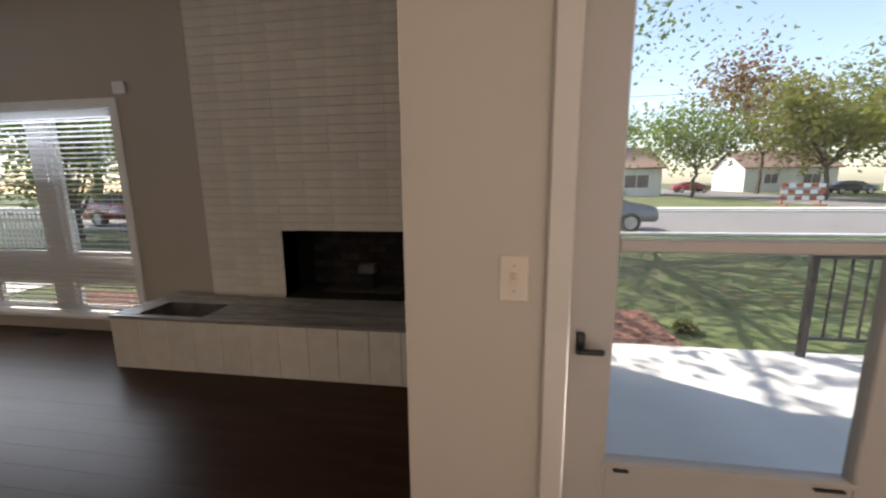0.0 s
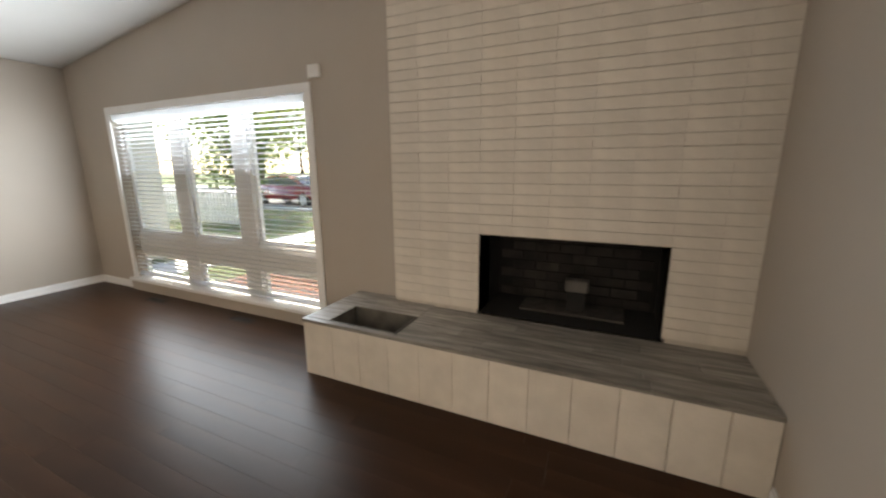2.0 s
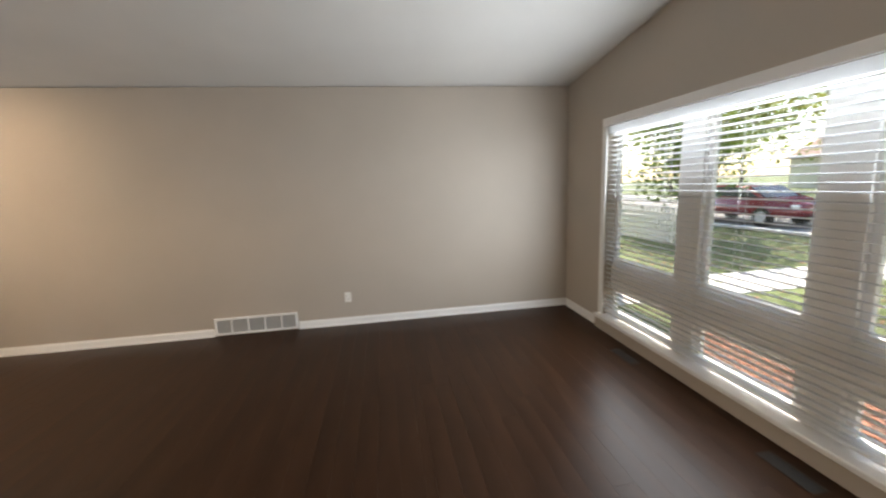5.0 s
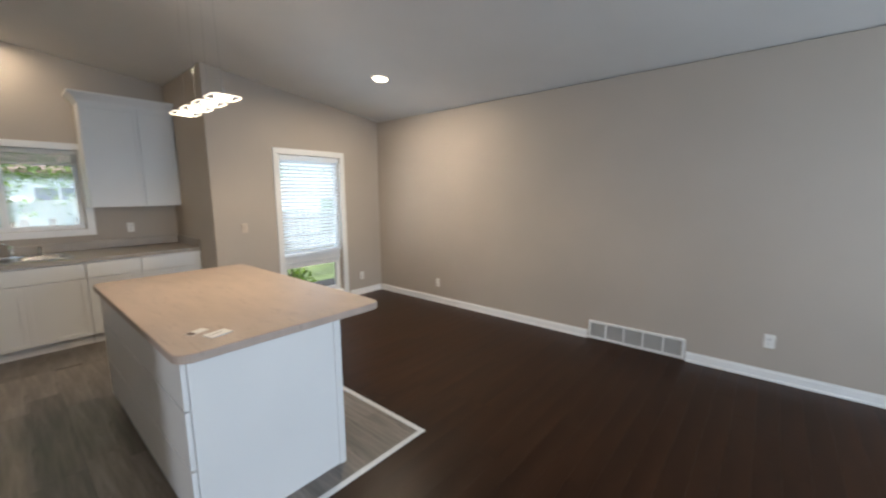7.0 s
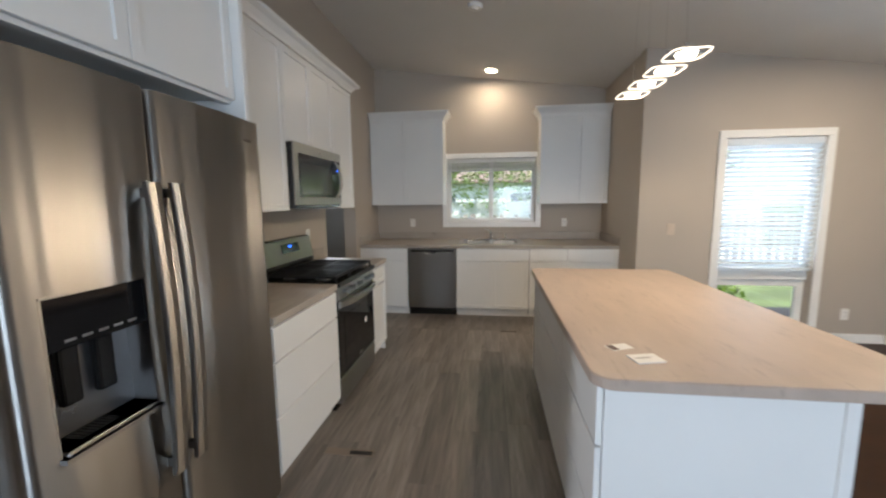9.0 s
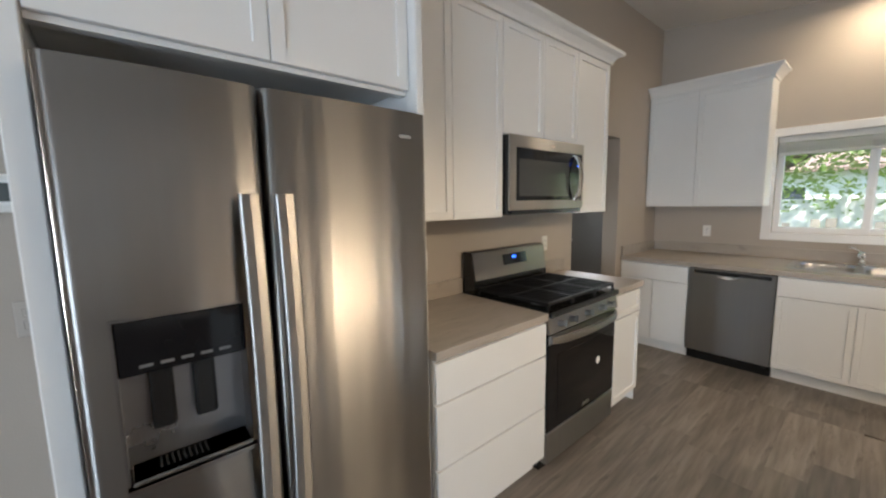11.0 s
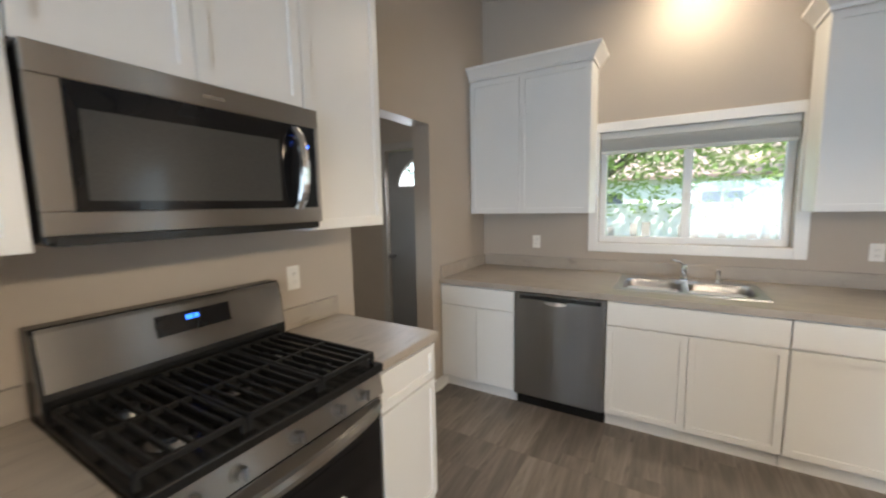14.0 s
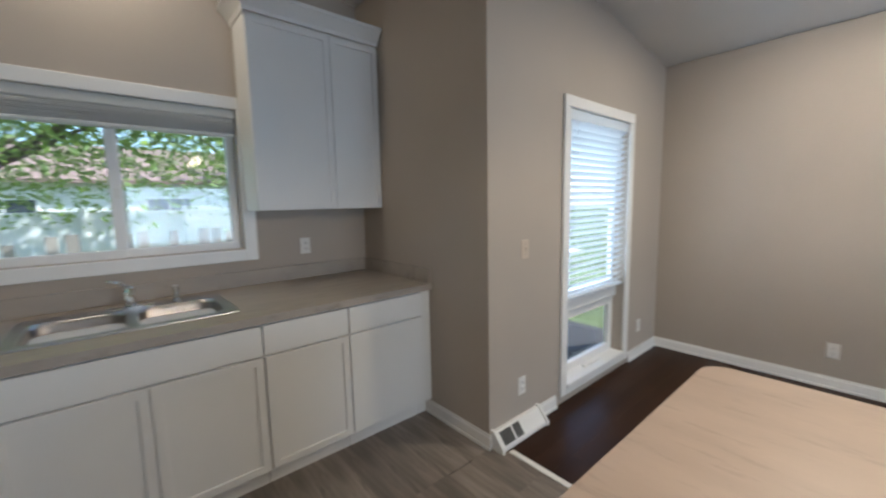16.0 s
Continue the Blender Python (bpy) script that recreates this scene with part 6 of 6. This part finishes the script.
for zr in (0.3, 1.15):
    part("rail", bx(-7, 9.22, GZ + zr, 7, 9.27, GZ + zr + 0.08), OLDWOOD, bf)
bm = box(bmesh.new(), 0, 0, 0, 0.135, 0.02, 1.38)
bd_me = bpy.data.meshes.new("board")
bm.to_mesh(bd_me)
bm.free()
bd_me.materials.append(OLDWOOD)
rnd = random.Random(8)
for i in range(78):
    if rnd.random() < 0.12:
        continue
    o = new("board", bd_me)
    o.parent = bf
    o.location = (-6.5 + i * 0.175, 0.0, 0.05)
    o.scale = (rnd.uniform(0.7, 1.05), 1, rnd.uniform(0.96, 1.03))
wf = thing("white_fence", (0, 15.3, GZ), "tall white panel fence beyond the concrete yard", "fence")
for i in range(9):
    x = -9.5 + i * 2.1
    part("panel", bx(x, 15.3, GZ + 0.05, x + 1.98, 15.34, GZ + 1.75, bevel=0.01), WHITEW, wf)
    part("post", bx(x - 0.12, 15.26, GZ, x, 15.38, GZ + 1.85, bevel=0.01), WHITEW, wf)


def car(x, y, rz, paint, label):
    ob = thing("car", (x, y, GZ + 0.006), label, "car", group="parked cars")
    ob.rotation_euler = (0, 0, radians(rz))
    def lp(name, bm, m, par=None, lab=""):
        me = bpy.data.meshes.new(name)
        bmesh.ops.recalc_face_normals(bm, faces=bm.faces)
        bm.to_mesh(me)
        bm.free()
        me.materials.append(m)
        o = new(name, me)
        o.parent = par or ob
        if lab:
            o["label"] = lab
        return o
    side = [(-2.2, 0.35), (-2.22, 0.62), (-2.1, 0.86), (-1.3, 0.95), (-0.65, 1.36), (0.2, 1.44), (1.0, 1.38), (1.75, 1.0), (2.15, 0.94), (2.22, 0.6), (2.18, 0.33)]
    bm = bmesh.new()
    A = [bm.verts.new((px, 0.86 - 0.30 * max(0, pz - 0.9), pz)) for px, pz in side]
    B = [bm.verts.new((px, -0.86 + 0.30 * max(0, pz - 0.9), pz)) for px, pz in side]
    bm.faces.new(A)
    bm.faces.new(B[::-1])
    for i in range(len(side)):
        j = (i + 1) % len(side)
        bm.faces.new((A[i], A[j], B[j], B[i]))
    bmesh.ops.bevel(bm, geom=list(bm.edges), offset=0.05, segments=2, affect="EDGES")
    smooth(lp("body", bm, paint))
    for s in (1, -1):
        bm = prism(bmesh.new(), [(-1.15, 0.98), (-0.62, 1.30), (0.2, 1.37), (0.95, 1.31), (1.5, 1.02)], s * 0.845 - s * 0.02, s * 0.80, "y")
        lp("side_window", bm, DKWIN)
    bm = prism(bmesh.new(), [(-1.28, 0.99), (-0.72, 1.35), (-0.70, 1.34), (-1.24, 0.97)], -0.66, 0.66, "y")
    lp("windscreen", bm, DKWIN)
    for px in (-1.35, 1.35):
        for s in (1, -1):
            w = lp("wheel", cyl(bmesh.new(), (px, s * 0.68, 0.32), (px, s * 0.89, 0.32), 0.32, 24), BLACKM)
            lp("rim", cyl(bmesh.new(), (px, s * 0.88, 0.32), (px, s * 0.90, 0.32), 0.2, 20), STEEL, w)
    for s in (1, -1):
        lp("headlight", box(bmesh.new(), -2.23, s * 0.55 - 0.16, 0.62, -2.05, s * 0.55 + 0.16, 0.76, bevel=0.03), PLASTIC)
        lp("tail_light", box(bmesh.new(), 2.1, s * 0.62 - 0.15, 0.7, 2.21, s * 0.62 + 0.15, 0.85, bevel=0.03), mat("tail_red", (0.35, 0.01, 0.01), 0.3))
    return ob


GREYP = mat("grey_car_paint", (0.16, 0.17, 0.18), 0.25, metal=0.4, var=0.03, coat=0.6)
REDP = mat("red_car_paint", (0.24, 0.03, 0.03), 0.25, var=0.03, coat=0.6)
DARKP = mat("dark_car_paint", (0.05, 0.05, 0.055), 0.25, var=0.03, coat=0.6)
car(-6.6, -14.6, 0, GREYP, "grey sedan parked at the near kerb")
car(11.6, -14.9, 0, REDP, "dark red sedan parked at the near kerb")
car(-28.5, -56.0, 0, REDP, "red car parked far down the side street")
car(-41.5, -49.0, 0, DARKP, "dark car parked behind the trees")

# stop sign (its back), barricade, street post
sg = thing("stop_sign", (-24.6, -24.0, GZ), "octagonal road sign seen from behind", "road sign")
part("post", bx(-24.63, -24.03, GZ, -24.57, -23.97, GZ + 2.5), mat("sign_post", (0.30, 0.16, 0.10), 0.6), sg)
bm = bmesh.new()
bmesh.ops.create_cone(bm, cap_ends=True, segments=8, radius1=0.42, radius2=0.42, depth=0.01, matrix=Matrix.Translation((-24.6, -23.95, GZ + 2.35)) @ Matrix.Rotation(radians(90), 4, "X") @ Matrix.Rotation(radians(22.5), 4, "Z"))
part("sign_plate", bm, mat("sign_back", (0.5, 0.45, 0.42), 0.5, metal=0.3), sg)
ba = thing("road_barricade", (-22.7, -28.2, GZ), "orange and white striped road barricade", "barricade")
ORNG = mat("barricade_orange", (0.34, 0.09, 0.05), 0.6)
for i, z in enumerate((0.35, 0.75, 1.15)):
    for k in range(6):
        xx = -24.0 + k * 0.42
        part("board_stripe", bx(xx, -28.2, GZ + z, xx + 0.42, -28.17, GZ + z + 0.25), ORNG if (k + i) % 2 else WHITEW, ba)
for xx in (-23.9, -21.7):
    part("upright", bx(xx, -28.26, GZ, xx + 0.08, -28.2, GZ + 1.45), ORNG, ba)
    part("foot", bx(xx - 0.02, -28.7, GZ, xx + 0.1, -27.7, GZ + 0.08), ORNG, ba)
up = thing("utility_wires", (-20, -24, 5.6), "dark overhead wires along the street", "cable")
for yy, z in ((-23.8, 4.9), (-24.0, 5.9)):
    part("wire", sweep(bmesh.new(), [(-60 + i * 10, yy, z + 0.0018 * (i * 10 - 60) ** 2 * 0.15) for i in range(13)], 0.012, 5), BLACKR, up)
